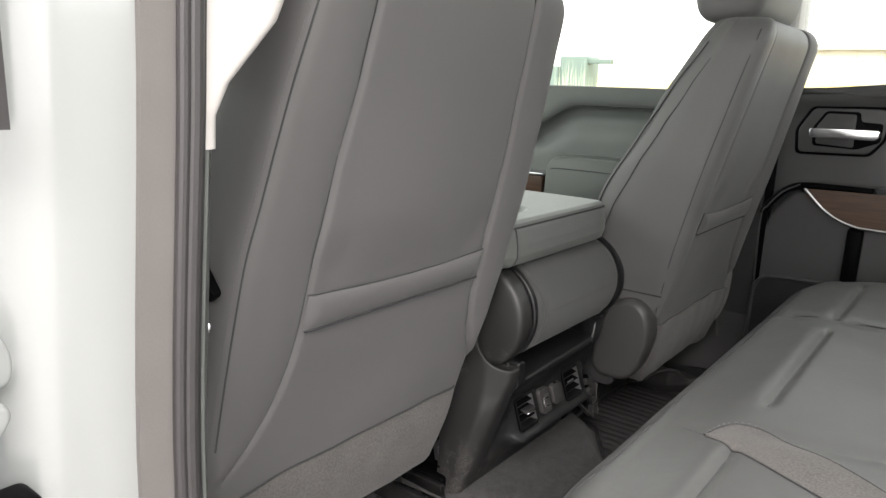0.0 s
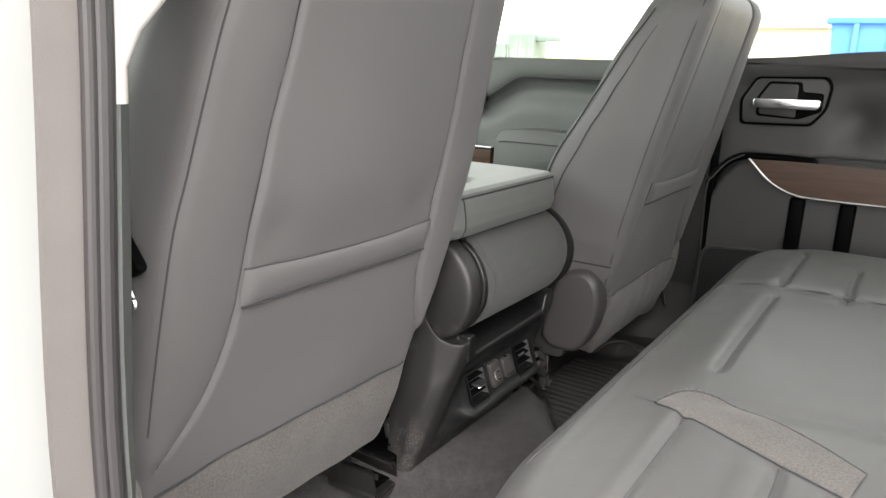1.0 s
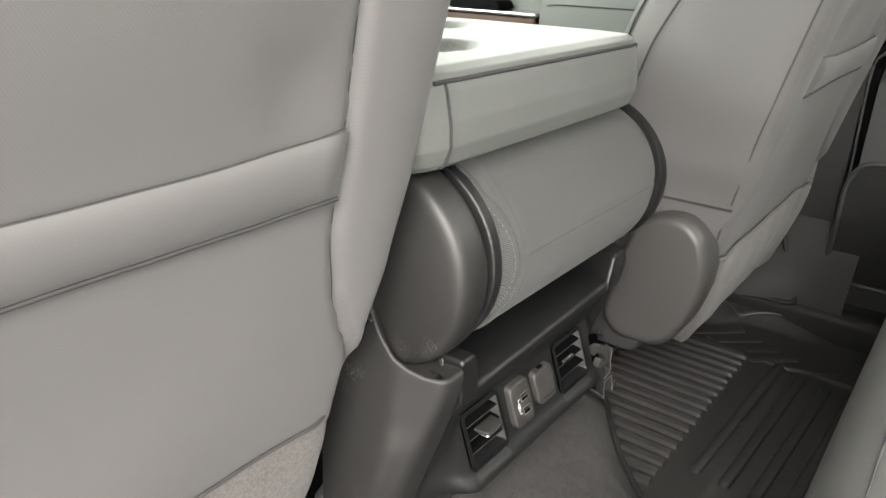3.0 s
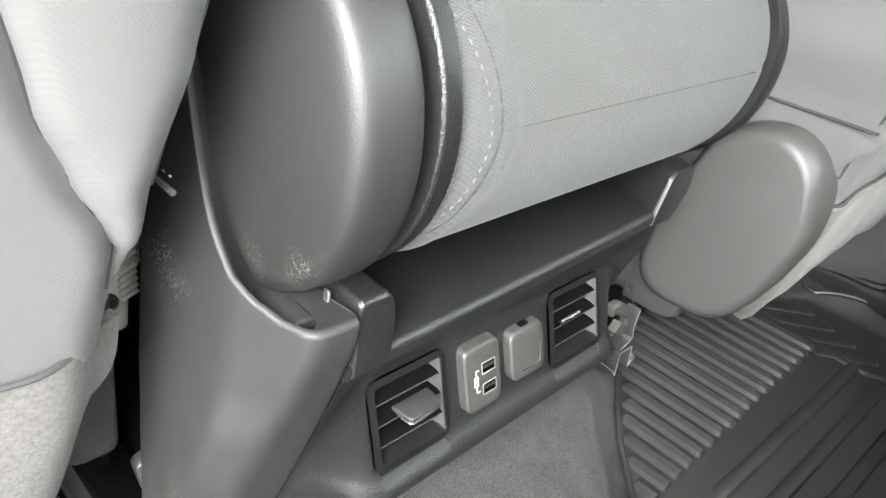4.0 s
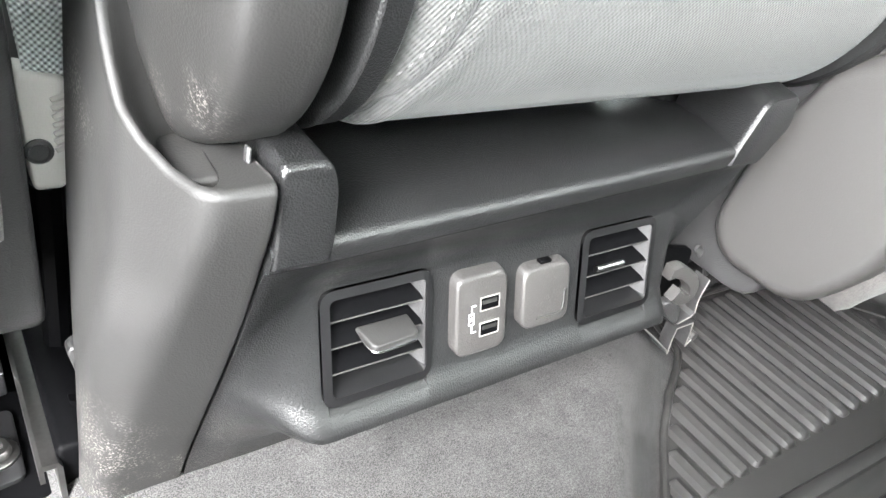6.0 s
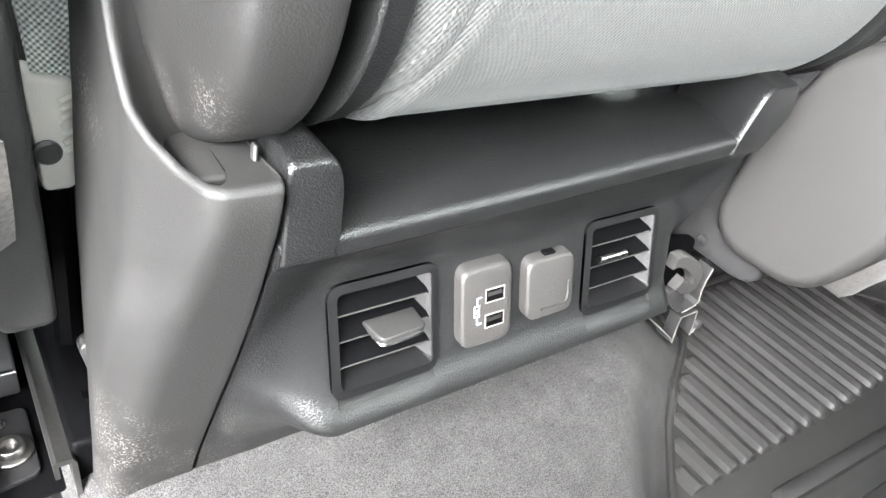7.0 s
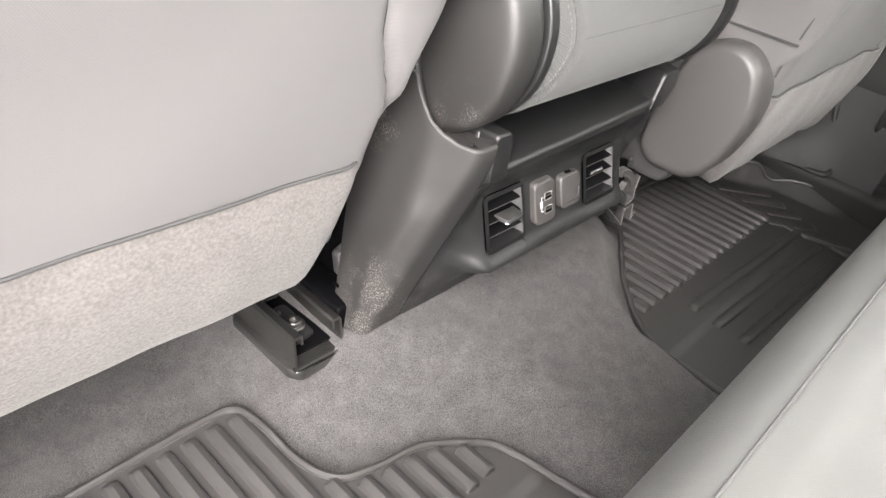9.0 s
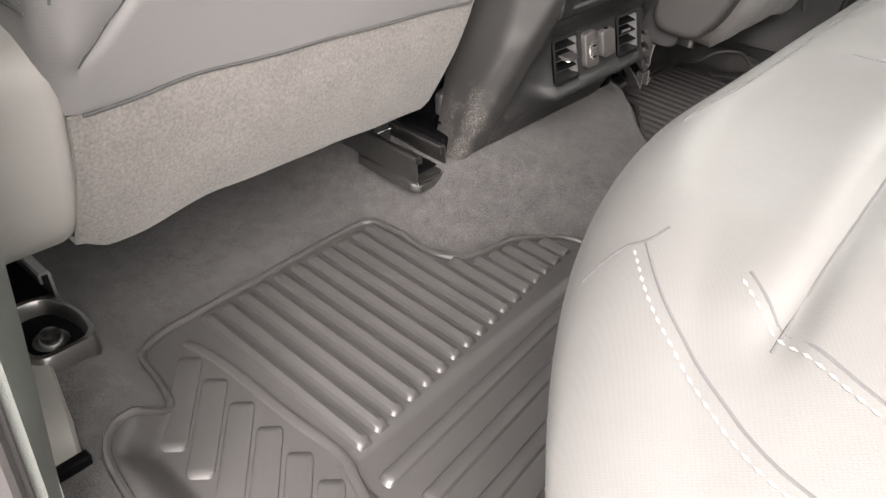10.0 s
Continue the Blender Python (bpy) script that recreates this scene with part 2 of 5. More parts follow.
def finish(bm, smooth=True, sharp=0.7):
    bmesh.ops.remove_doubles(bm, verts=bm.verts, dist=1e-6)
    bmesh.ops.recalc_face_normals(bm, faces=bm.faces)
    for f in bm.faces:
        f.smooth = smooth
    if smooth:
        for e in bm.edges:
            if len(e.link_faces) == 2 and e.calc_face_angle(0) > sharp:
                e.smooth = False


def part(name, bm, mat, parent=None, label="", smooth=True, sharp=0.7):
    """Links a bmesh given in world metres as one mesh object under its thing or part."""
    finish(bm, smooth, sharp)
    o = origin_of(parent) if parent else Vector((0, 0, 0))
    if parent:
        bmesh.ops.translate(bm, verts=bm.verts, vec=-o)
    me = bpy.data.meshes.new(name)
    bm.to_mesh(me)
    bm.free()
    me.materials.append(mat)
    ob = new(name, me)
    if parent:
        ob.parent = parent
    return tagged(ob, label)


def rings(sections, closed=True, caps=True):
    """A loft through rings of points, all of one length."""
    bm = bmesh.new()
    rows = [[bm.verts.new(p) for p in s] for s in sections]
    n = len(rows[0])
    for a, b in zip(rows, rows[1:]):
        for i in range(n if closed else n - 1):
            j = (i + 1) % n
            try:
                bm.faces.new((a[i], a[j], b[j], b[i]))
            except ValueError:
                pass
    if caps and closed:
        bm.faces.new(rows[0])
        bm.faces.new(rows[-1])
    return bm


def sheet(fn, nu, nv, thick=0.0):
    """An open surface fn(u, v), u and v from 0 to 1."""
    bm = rings([[fn(i / nu, j / nv) for i in range(nu + 1)] for j in range(nv + 1)], closed=False)
    if thick:
        bmesh.ops.recalc_face_normals(bm, faces=bm.faces)
        bmesh.ops.solidify(bm, geom=bm.faces[:], thickness=thick)
    return bm


def box(x0, x1, y0, y1, z0, z1, bevel=0.0, segs=3):
    bm = bmesh.new()
    bmesh.ops.create_cube(bm, size=1)
    for v in bm.verts:
        v.co = Vector(((x0 + x1) / 2 + v.co.x * (x1 - x0), (y0 + y1) / 2 + v.co.y * (y1 - y0), (z0 + z1) / 2 + v.co.z * (z1 - z0)))
    if bevel:
        bmesh.ops.bevel(bm, geom=bm.edges[:], offset=bevel, segments=segs, profile=0.5, affect="EDGES")
    return bm


def round_poly(pts, r, n=5):
    """A polygon with its corners rounded; r may be one radius or one for each corner."""
    out, k = [], len(pts)
    for i in range(k):
        p, a, b = Vector(pts[i]), Vector(pts[i - 1]), Vector(pts[(i + 1) % k])
        rad = r[i] if isinstance(r, (list, tuple)) else r
        ua, ub = (a - p), (b - p)
        d = min(rad, ua.length * 0.48, ub.length * 0.48)
        p0, p1 = p + ua.normalized() * d, p + ub.normalized() * d
        for s in range(n + 1):
            t = s / n
            out.append(tuple(p0 * (1 - t) ** 2 + p * 2 * t * (1 - t) + p1 * t * t))
    return out


def prism(poly, axis, a, b, bevel=0.0, segs=3):
    """An outline, drawn on the two axes other than the given one, run from a to b along it, with rounded rims."""
    def at(p, d):
        return {"x": (d, p[0], p[1]), "y": (p[0], d, p[1]), "z": (p[0], p[1], d)}[axis]
    c = Vector((sum(p[0] for p in poly) / len(poly), sum(p[1] for p in poly) / len(poly)))
    sec = []
    if bevel:
        sgn = 1 if b > a else -1
        size = max((Vector(p) - c).length for p in poly)
        steps = [(a + sgn * bevel * (1 - math.cos(s / segs * math.pi / 2)), 1 - bevel / size * (1 - math.sin(s / segs * math.pi / 2))) for s in range(segs + 1)]
        steps = steps + [(a + b - d, k) for d, k in reversed(steps)]
    else:
        steps = [(a, 1.0), (b, 1.0)]
    for d, k in steps:
        sec.append([at(c + (Vector(p) - c) * k, d) for p in poly])
    return rings(sec)


def smooth_path(pts, n=6):
    """Points of a Catmull-Rom curve through the given ones."""
    P = [Vector(p) for p in pts]
    if len(P) < 3:
        return P
    P = [P[0] * 2 - P[1]] + P + [P[-1] * 2 - P[-2]]
    out = []
    for i in range(1, len(P) - 2):
        for s in range(n):
            t = s / n
            out.append(0.5 * (2 * P[i] + (P[i + 1] - P[i - 1]) * t + (2 * P[i - 1] - 5 * P[i] + 4 * P[i + 1] - P[i + 2]) * t * t
                              + (3 * P[i] - P[i - 1] - 3 * P[i + 1] + P[i + 2]) * t ** 3))
    out.append(P[-2])
    return out


def tube(pts, r, n=6, curve=True, closed=False):
    P = smooth_path(pts) if curve else [Vector(p) for p in pts]
    sec = []
    for i, p in enumerate(P):
        d = (P[min(i + 1, len(P) - 1)] - P[max(i - 1, 0)]).normalized()
        up = Vector((0, 0, 1)) if abs(d.z) < 0.9 else Vector((0, 1, 0))
        a = d.cross(up).normalized()
        b = d.cross(a)
        sec.append([tuple(p + (a * math.cos(w) + b * math.sin(w)) * r) for w in [k * 2 * math.pi / n for k in range(n)]])
    return rings(sec)


def stitches(pts, length=0.005, gap=0.003, r=0.0008):
    """A row of thread stitches along a path."""
    P = smooth_path(pts, 14)
    bms, run, start = [], 0.0, None
    total = [0.0]
    for a, b in zip(P, P[1:]):
        total.append(total[-1] + (b - a).length)

    def at(d):
        for i in range(len(P) - 1):
            if total[i + 1] >= d:
                t = (d - total[i]) / max(1e-9, total[i + 1] - total[i])
                return P[i].lerp(P[i + 1], t)
        return P[-1]
    d = 0.0
    bm = bmesh.new()
    while d + length < total[-1]:
        a, b = at(d), at(d + length)
        w = (b - a).normalized()
        side = w.cross(Vector((0.3, 0.5, 0.8))).normalized() * r
        up = w.cross(side).normalized() * r
        m = (a + b) / 2
        va, vb = bm.verts.new(a), bm.verts.new(b)
        mid = [bm.verts.new(m + side), bm.verts.new(m + up), bm.verts.new(m - side), bm.verts.new(m - up)]
        for k in range(4):
            bm.faces.new((va, mid[k], mid[(k + 1) % 4]))
            bm.faces.new((vb, mid[(k + 1) % 4], mid[k]))
        d += length + gap
    return bm


def lathe(axis_pt, axis, profile, n=32):
    """Turned shape: profile of (distance along axis, radius)."""
    ax = Vector(axis).normalized()
    up = Vector((0, 0, 1)) if abs(ax.z) < 0.9 else Vector((0, 1, 0))
    a = ax.cross(up).normalized()
    b = ax.cross(a)
    o = Vector(axis_pt)
    return rings([[tuple(o + ax * d + (a * math.cos(w) + b * math.sin(w)) * r) for w in [k * 2 * math.pi / n for k in range(n)]] for d, r in profile])


def lerp_table(table, z):
    """Smooth reading of a short table of (z, value)."""
    if z <= table[0][0]:
        return table[0][1]
    for (a, va), (b, vb) in zip(table, table[1:]):
        if z <= b:
            t = (z - a) / (b - a)
            t = t * t * (3 - 2 * t) * 0.5 + t * 0.5
            return va + (vb - va) * t
    return table[-1][1]


def smoothstep(a, b, x):
    t = max(0.0, min(1.0, (x - a) / (b - a)))
    return t * t * (3 - 2 * t)


def split(bm, rules):
    """Cuts a bmesh into several: rules of (key, test on a face's middle); the first that holds takes the face."""
    out = {k: bmesh.new() for k, _ in rules}
    maps = {k: {} for k, _ in rules}
    for f in bm.faces:
        c = f.calc_center_median()
        for k, test in rules:
            if test(c):
                vs = []
                for v in f.verts:
                    if v.index not in maps[k]:
                        maps[k][v.index] = out[k].verts.new(v.co)
                    vs.append(maps[k][v.index])
                out[k].faces.new(vs)
                break
    bm.free()
    return out


def strip(pts, width, height, n=8, up=(0, 0, 1), run=3, flat=1.0):
    """A raised bar with a half-round section along a path, its ends running out."""
    P = smooth_path(pts, 8) if len(pts) > 2 else [Vector(pts[0]).lerp(Vector(pts[1]), k) for k in (0, 0.012, 0.03, 0.06, 0.2, 0.4, 0.6, 0.8, 0.94, 0.97, 0.988, 1)]
    U = Vector(up)
    sec = []
    for i, p in enumerate(P):
        d = (P[min(i + 1, len(P) - 1)] - P[max(i - 1, 0)]).normalized()
        side = d.cross(U).normalized()
        e = min(1.0, (0.15 + min(i, len(P) - 1 - i)) / run)
        end = e * (2 - e)
        sec.append([tuple(p + side * (width / 2 * math.cos(w)) * (0.75 + 0.25 * end) + U * (height * min(1.0, flat * max(0.0, math.sin(w))) * end - (0.002 if math.sin(w) < -0.01 else 0)))
                    for w in [k * 2 * math.pi / n for k in range(n)]])
    return rings(sec)


# ---- floor, outside ground ----
def tunnel(x, y):
    """Height of the carpet: the tunnel in the middle, a rise along the sills."""
    h = lerp_table([(-0.5, 0.03), (-0.25, 0.035), (-0.1, 0.058), (0.03, 0.090), (0.07, 0.092), (1.0, 0.12)], y)
    w = lerp_table([(-0.4, 0.12), (-0.1, 0.130), (-0.06, 0.155), (-0.02, 0.200), (0.02, 0.268), (0.06, 0.328), (1.0, 0.345)], y)
    z = -0.006 + h * (1 - smoothstep(w * 0.55, w * 1.02, abs(x)))
    edge = 0.695 - 0.045 * smoothstep(-0.02, 0.03, y)
    z += 0.034 * smoothstep(edge, edge + 0.04, abs(x)) * smoothstep(-0.20, -0.03, y)
    return z + 0.0015 * noise.noise((x * 14, y * 14, 0.3))


part("floor", sheet(lambda u, v: (-0.80 + 1.60 * u, -1.2 + 2.4 * v, tunnel(-0.80 + 1.60 * u, -1.2 + 2.4 * v)), 150, 190), CARPET)
tagged(bpy.data.objects["floor"], "speckled charcoal carpet over the cab floor and tunnel", "carpet", kind="structure")
part("ground", box(-80, 80, -80, 80, -0.9, -0.62), ASPHALT)
tagged(bpy.data.objects["ground"], "pale concrete yard around the truck", "ground", kind="structure")


# ---- front seats ----
W_OUT = [(0.28, 0.258), (0.375, 0.266), (0.56, 0.262), (0.70, 0.243), (0.82, 0.222), (0.90, 0.205)]
W_IN = [(0.28, 0.203), (0.31, 0.207), (0.37, 0.220), (0.42, 0.233), (0.49, 0.241), (0.61, 0.244), (0.70, 0.236), (0.82, 0.222), (0.90, 0.205)]
D_T = [(0.28, 0.24), (0.37, 0.22), (0.55, 0.20), (0.72, 0.15), (0.87, 0.11), (0.92, 0.09)]
SEAM_OUT = [(0.325, 0.240), (0.345, 0.222), (0.368, 0.204), (0.395, 0.188), (0.423, 0.177), (0.46, 0.167), (0.50, 0.162), (0.56, 0.160), (0.66, 0.152), (0.755, 0.140), (0.90, 0.130)]
SEAM_IN = [(0.340, 0.206), (0.356, 0.200), (0.38, 0.188), (0.41, 0.177), (0.46, 0.167), (0.52, 0.166), (0.66, 0.158), (0.755, 0.148), (0.90, 0.135)]


def half_width(u, z):
    """Half the backrest's width, on its outer (u < 0) or its inner side."""
    return lerp_table(W_OUT if u < 0 else W_IN, z)


def seam_at(u, z):
    return min(lerp_table(SEAM_OUT if u < 0 else SEAM_IN, z), half_width(u, z) - 0.008)


def rear_y(u, z):
    """The back of a backrest: soft side bolsters, a groove along the inner seams, a slack middle."""
    w, r = half_width(u, z), 0.024
    y = -0.013 - 0.25 * (z - 0.528)
    a = abs(u)
    g = seam_at(u, z)
    fade = smoothstep(0.315, 0.345, z)
    y += 0.005 * math.exp(-((a - g) / 0.0045) ** 2) * fade
    if a > g:
        y -= 0.007 * math.sin(math.pi * min(1.0, (a - g) / max(0.02, w - g))) * fade
    else:
        y += 0.007 * math.exp(-(u / 0.12) ** 2) * smoothstep(0.62, 0.50, z) * smoothstep(0.30, 0.42, z)
        y -= 0.004 * math.exp(-((z - 0.62) / 0.09) ** 2) * math.cos(min(1.0, a / g) * math.pi / 2)
        y += 0.0016 * noise.noise((u * 9, z * 9, 2.0))
        for s in (-1, 1):
            y += 0.004 * math.exp(-((u - s * 0.125) / 0.028) ** 2 - ((z - 0.560) / 0.030) ** 2)
    if a > w - r:
        y += r - math.sqrt(max(0.0, r * r - min(r, a - (w - r)) ** 2))
    return y


def front_seat(sign, xc, dy, label, tuck):
    """sign 1: the seat's inner side lies to +x. Drawn in the driver seat's frame, then set over."""
    def at(u, y, z):
        return (xc + sign * u, y + dy, z)

    seat = thing("front_seat", (xc, dy + 0.25, 0.0), label, "car seat", "front seats")

    def section(z, shrink=0.0, lift=0.0):
        wo, wi, d = half_width(-1, z) - shrink, half_width(1, z) - shrink, lerp_table(D_T, z)
        ring = []
        go, gi = seam_at(-1, z) - shrink * 0.7, seam_at(1, z) - shrink * 0.7

        def ease(t):
            return 1 - (1 - t) ** 1.4 if t > 0.5 else t * (1 - 0.5 ** 1.4) / 0.5
        for k in range(121):
            if k < 36:
                a = -wo + (wo - go) * ease(k / 36)
            elif k <= 84:
                t = (k - 36) / 48
                a = -go + (go + gi) * ((0.5 - 0.5 * math.cos(math.pi * t)) * 0.6 + t * 0.4)
            else:
                a = wi - (wi - gi) * ease((120 - k) / 36)
            w = wo if a < 0 else wi
            ring.append(at(a, rear_y(a * (w + shrink) / w, z) + lift, z))
        yr = -0.013 - 0.25 * (z - 0.528) + lift
        yf = yr + d - lift
        r = 0.045
        for k in range(1, 13):
            t = k / 12
            if t < 0.5:
                ring.append(at(wi + 0.004 * math.sin(math.pi * t / 0.5), yr + 0.045 + (yf - r - yr - 0.045) * (t / 0.5), z))
            else:
                q = (t - 0.5) / 0.5 * math.pi / 2
                ring.append(at(wi - r + r * math.cos(q), yf - r + r * math.sin(q), z))
        for k in range(1, 12):
            u = (wi - r) + (r - wi + r - wo) * k / 12
            ring.append(at(u, yf - 0.02 * (1 - min(1, abs(u) / wi)), z))
        for k in range(0, 12):
            t = k / 12
            if t < 0.5:
                q = math.pi / 2 * (1 + t / 0.5)
                ring.append(at(-wo + r + r * math.cos(q), yf - r + r * math.sin(q), z))
            else:
                ring.append(at(-wo - 0.004 * math.sin(math.pi * (t - 0.5) / 0.5), yf - r + (yr + 0.045 - yf + r) * ((t - 0.5) / 0.5), z))
        return ring
    secs = [section(0.290 + 0.550 * k / 80) for k in range(81)]
    for k in range(1, 9):
        q = k / 8 * math.pi / 2
        secs.append(section(0.840 + 0.045 * math.sin(q), 0.05 * (1 - math.cos(q)), 0.035 * (1 - math.cos(q))))
    body = rings(secs)
    body.verts.index_update()

    def local(c):
        return sign * (c.x - xc), c.y - dy, c.z
    def is_rear(c):
        u, y, z = local(c)
        return y < -0.013 - 0.25 * (z - 0.528) + 0.05 and z < 0.90
    pieces = split(body, [
        ("panel", lambda c: is_rear(c) and abs(local(c)[0]) < seam_at(local(c)[0], c.z)),
        ("inner", lambda c: local(c)[0] > 0.10 and local(c)[1] < -0.013 - 0.25 * (c.z - 0.528) + lerp_table(D_T, c.z) - 0.02),
        ("outer", lambda c: local(c)[0] < -0.10 and local(c)[1] < -0.013 - 0.25 * (c.z - 0.528) + lerp_table(D_T, c.z) - 0.02),
        ("front", lambda c: True)])
    part("back_panel", pieces["panel"], LEATHER, seat, "smooth grey back panel")
    part("bolster", pieces["inner"], LEATHER, seat)
    part("bolster", pieces["outer"], LEATHER, seat)
    part("backrest_front", pieces["front"], CLOTH, seat)

    def on(u, z, out=0.0003):
        return at(u, rear_y(u, z) - out, z)
    for s in (-1, 1):
        inner = [(s * seam_at(s, z), z) for z in [0.325 + 0.535 * k / 26 for k in range(27)]]
        part("seam", tube([on(u, z, -0.0006) for u, z in inner], 0.0013, 6, False), SEAM, seat)
        outer = [(s * 0.200, 0.86), (s * 0.213, 0.80), (s * 0.218, 0.75), (s * 0.225, 0.694), (s * 0.236, 0.635), (s * 0.244, 0.584), (s * 0.251, 0.521), (s * 0.255, 0.451), (s * 0.257, 0.372)]
        outer = [(s * (half_width(s, z) - (0.011 if s < 0 else 0.004)), z) for u, z in outer]
        part("seam", tube([on(*p) for p in outer], 0.0011), FOLD, seat)
        if s < 0:
            row = [on(p[0] + s * 0.005, p[1], 0.0010) for p in outer]
        else:
            row = [on(p[0] - 0.006, p[1], 0.0012) for p in outer]
        if s < 0 or sign < 0:
            part("stitching", stitches(row, 0.0034, 0.0017, 0.0007), DULLTHREAD, seat)
        # side panel: rear and lower hem
        w0 = half_width(s, 0.37)
        hem = [at(s * (w0 + 0.003), 0.03 + k * 0.02, 0.368) for k in range(9)]
        part("seam", tube(hem, 0.0014), SEAM, seat)
        part("stitching", stitches([(p[0], p[1], p[2] + 0.006) for p in hem], 0.0034, 0.0017, 0.0006), DULLTHREAD, seat)
        for table in ([(0.37, 0.165), (0.529, 0.151), (0.613, 0.130), (0.684, 0.110), (0.75, 0.090), (0.85, 0.060)], [(0.37, 0.200), (0.557, 0.182), (0.662, 0.152), (0.752, 0.122), (0.85, 0.085)]):
            def side(z, ahead=0.0, out=0.0):
                """A point on the side of the backrest."""
                off, d = lerp_table(table, z) + ahead, lerp_table(D_T, z)
                q = max(0.0, min(0.98, (off - d + 0.045) / 0.045))
                return at(s * (half_width(s, z) + 0.0015 + out - 0.045 * (1 - math.sqrt(1 - q * q))), -0.013 - 0.25 * (z - 0.528) + off, z)
            z_low = 0.47 if s > 0 else 0.39
            zs = [z_low + (0.84 - z_low) * k / 16 for k in range(17)]
            part("seam", tube([side(z) for z in zs], 0.0012), SEAM, seat)
            part("stitching", stitches([side(z, -0.006, 0.0006) for z in zs], 0.0034, 0.0017, 0.0006), DULLTHREAD, seat)
    # map pocket: a soft band between two welts
    def pocket(u, v):
        a = -0.159 + 0.320 * u
        z = 0.4875 + 0.0405 * v - 0.008 * math.sin(math.pi * u) * (0.3 + 0.7 * v) + 0.001 * noise.noise((u * 6, v * 2, 1))
        puff = 0.0055 * math.sin(math.pi * min(1.0, v * 1.02)) ** 0.6 * smoothstep(0, 0.05, u) * smoothstep(1, 0.95, u)
        return on(a, z, 0.0006 + puff + 0.002 * v)
    part("map_pocket", sheet(pocket, 60, 12, -0.002), LEATHER, seat, "padded opening band of the map pocket")
    for v, o in ((0.0, -0.0030), (1.0, -0.0002)):
        part("seam", tube([tuple(Vector(pocket(k / 16, v)) + Vector((0, o, o * 0.5))) for k in range(17)], 0.0013), SEAM, seat)

    # felt skirt that wraps under the backrest
    def skirt(u, v):
        a = -0.250 + 0.463 * u
        zt = 0.297 - 0.007 * smoothstep(0.25, 0.0, u)
        zb = 0.166 + 0.064 * smoothstep(0.88, 1.0, u) - 0.010 * smoothstep(0.30, 0.10, u) + 0.012 * smoothstep(0.06, 0.0, u)
        m = min(1.0, v / 0.7)
        c = max(0.0, (v - 0.7) / 0.3)
        z = zt + (zb - zt) * m + 0.006 * c
        y = 0.043 + 0.034 * m - 0.006 * math.sin(math.pi * m) + 0.09 * c + 0.02 * smoothstep(0.93, 1.0, u)
        y += 0.002 * noise.noise((a * 18, z * 18, 5))
        return at(a, y, z + 0.002 * noise.noise((a * 10, 3, 1)))
    part("felt_skirt", sheet(skirt, 60, 24, -0.005), FELT, seat, "fuzzy brown-grey felt skirt")
    part("seam", tube([tuple(Vector(skirt(0.02 + 0.95 * k / 20, 0.0)) + Vector((0, -0.0005, 0.001))) for k in range(21)], 0.0014), SEAM, seat)
    # side shields
    shield = round_poly([(0.046, 0.338), (0.12, 0.36), (0.30, 0.31), (0.48, 0.29), (0.48, 0.16), (0.14, 0.15), (0.075, 0.170), (0.050, 0.24)], 0.035)
    part("side_shield", prism([(p[0] + dy, p[1]) for p in shield], "x", xc + sign * -0.247, xc + sign * -0.325, 0.014, 5), SHIELD, seat, "smooth grey plastic side shield")
    cover = round_poly([(0.128, 0.337), (0.100, 0.354), (0.070, 0.355), (0.050, 0.338), (0.040, 0.305), (0.040, 0.272), (0.055, 0.220), (0.080, 0.184), (0.140, 0.183), (0.158, 0.204), (0.151, 0.275)], 0.022)
    part("recliner_cover", prism([(p[0] + dy + tuck, p[1]) for p in cover], "x", xc + sign * 0.186, xc + sign * (0.245 - 0.3 * tuck), 0.016 - 0.1 * tuck, 6), PLASTIC if tuck else RECLINER, seat, "rounded dark plastic recliner cover" if tuck else "rounded grey plastic recliner cover")
    part("inner_shield", prism(round_poly([(dy + 0.11, 0.16), (dy + 0.10, 0.33), (dy + 0.16, 0.355), (dy + 0.56, 0.375), (dy + 0.56, 0.16)], 0.02), "x", xc + sign * 0.200, xc + sign * 0.226, 0.006), DOORGREY, seat, "dark grained inner seat shield")
    # cushion
    cu = round_poly([(0.10, 0.30), (0.20, 0.345), (0.55, 0.37), (0.64, 0.34), (0.64, 0.22), (0.10, 0.22)], 0.05)
    part("cushion", prism([(p[0] + dy, p[1]) for p in cu], "x", xc - 0.225, xc + 0.225, 0.03, 4), CLOTH, seat)
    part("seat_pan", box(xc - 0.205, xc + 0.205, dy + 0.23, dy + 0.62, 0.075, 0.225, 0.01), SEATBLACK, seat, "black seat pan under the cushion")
    # headrest on two posts
    hr = round_poly([(-0.165, 0.893), (-0.055, 0.893), (-0.04, 0.97), (-0.07, 1.06), (-0.16, 1.07), (-0.185, 0.98)], 0.04)
    part("headrest", prism([(p[0] + dy + 0.105, p[1] - 0.015) for p in hr], "x", xc - 0.150, xc + 0.135, 0.03, 5), LEATHER, seat, "padded grey headrest")
    for s in (-1, 1):
        part("headrest_post", tube([at(s * 0.07, 0.02, 0.85), at(s * 0.07, 0.0, 0.95)], 0.006, 10, False), CHROME, seat)
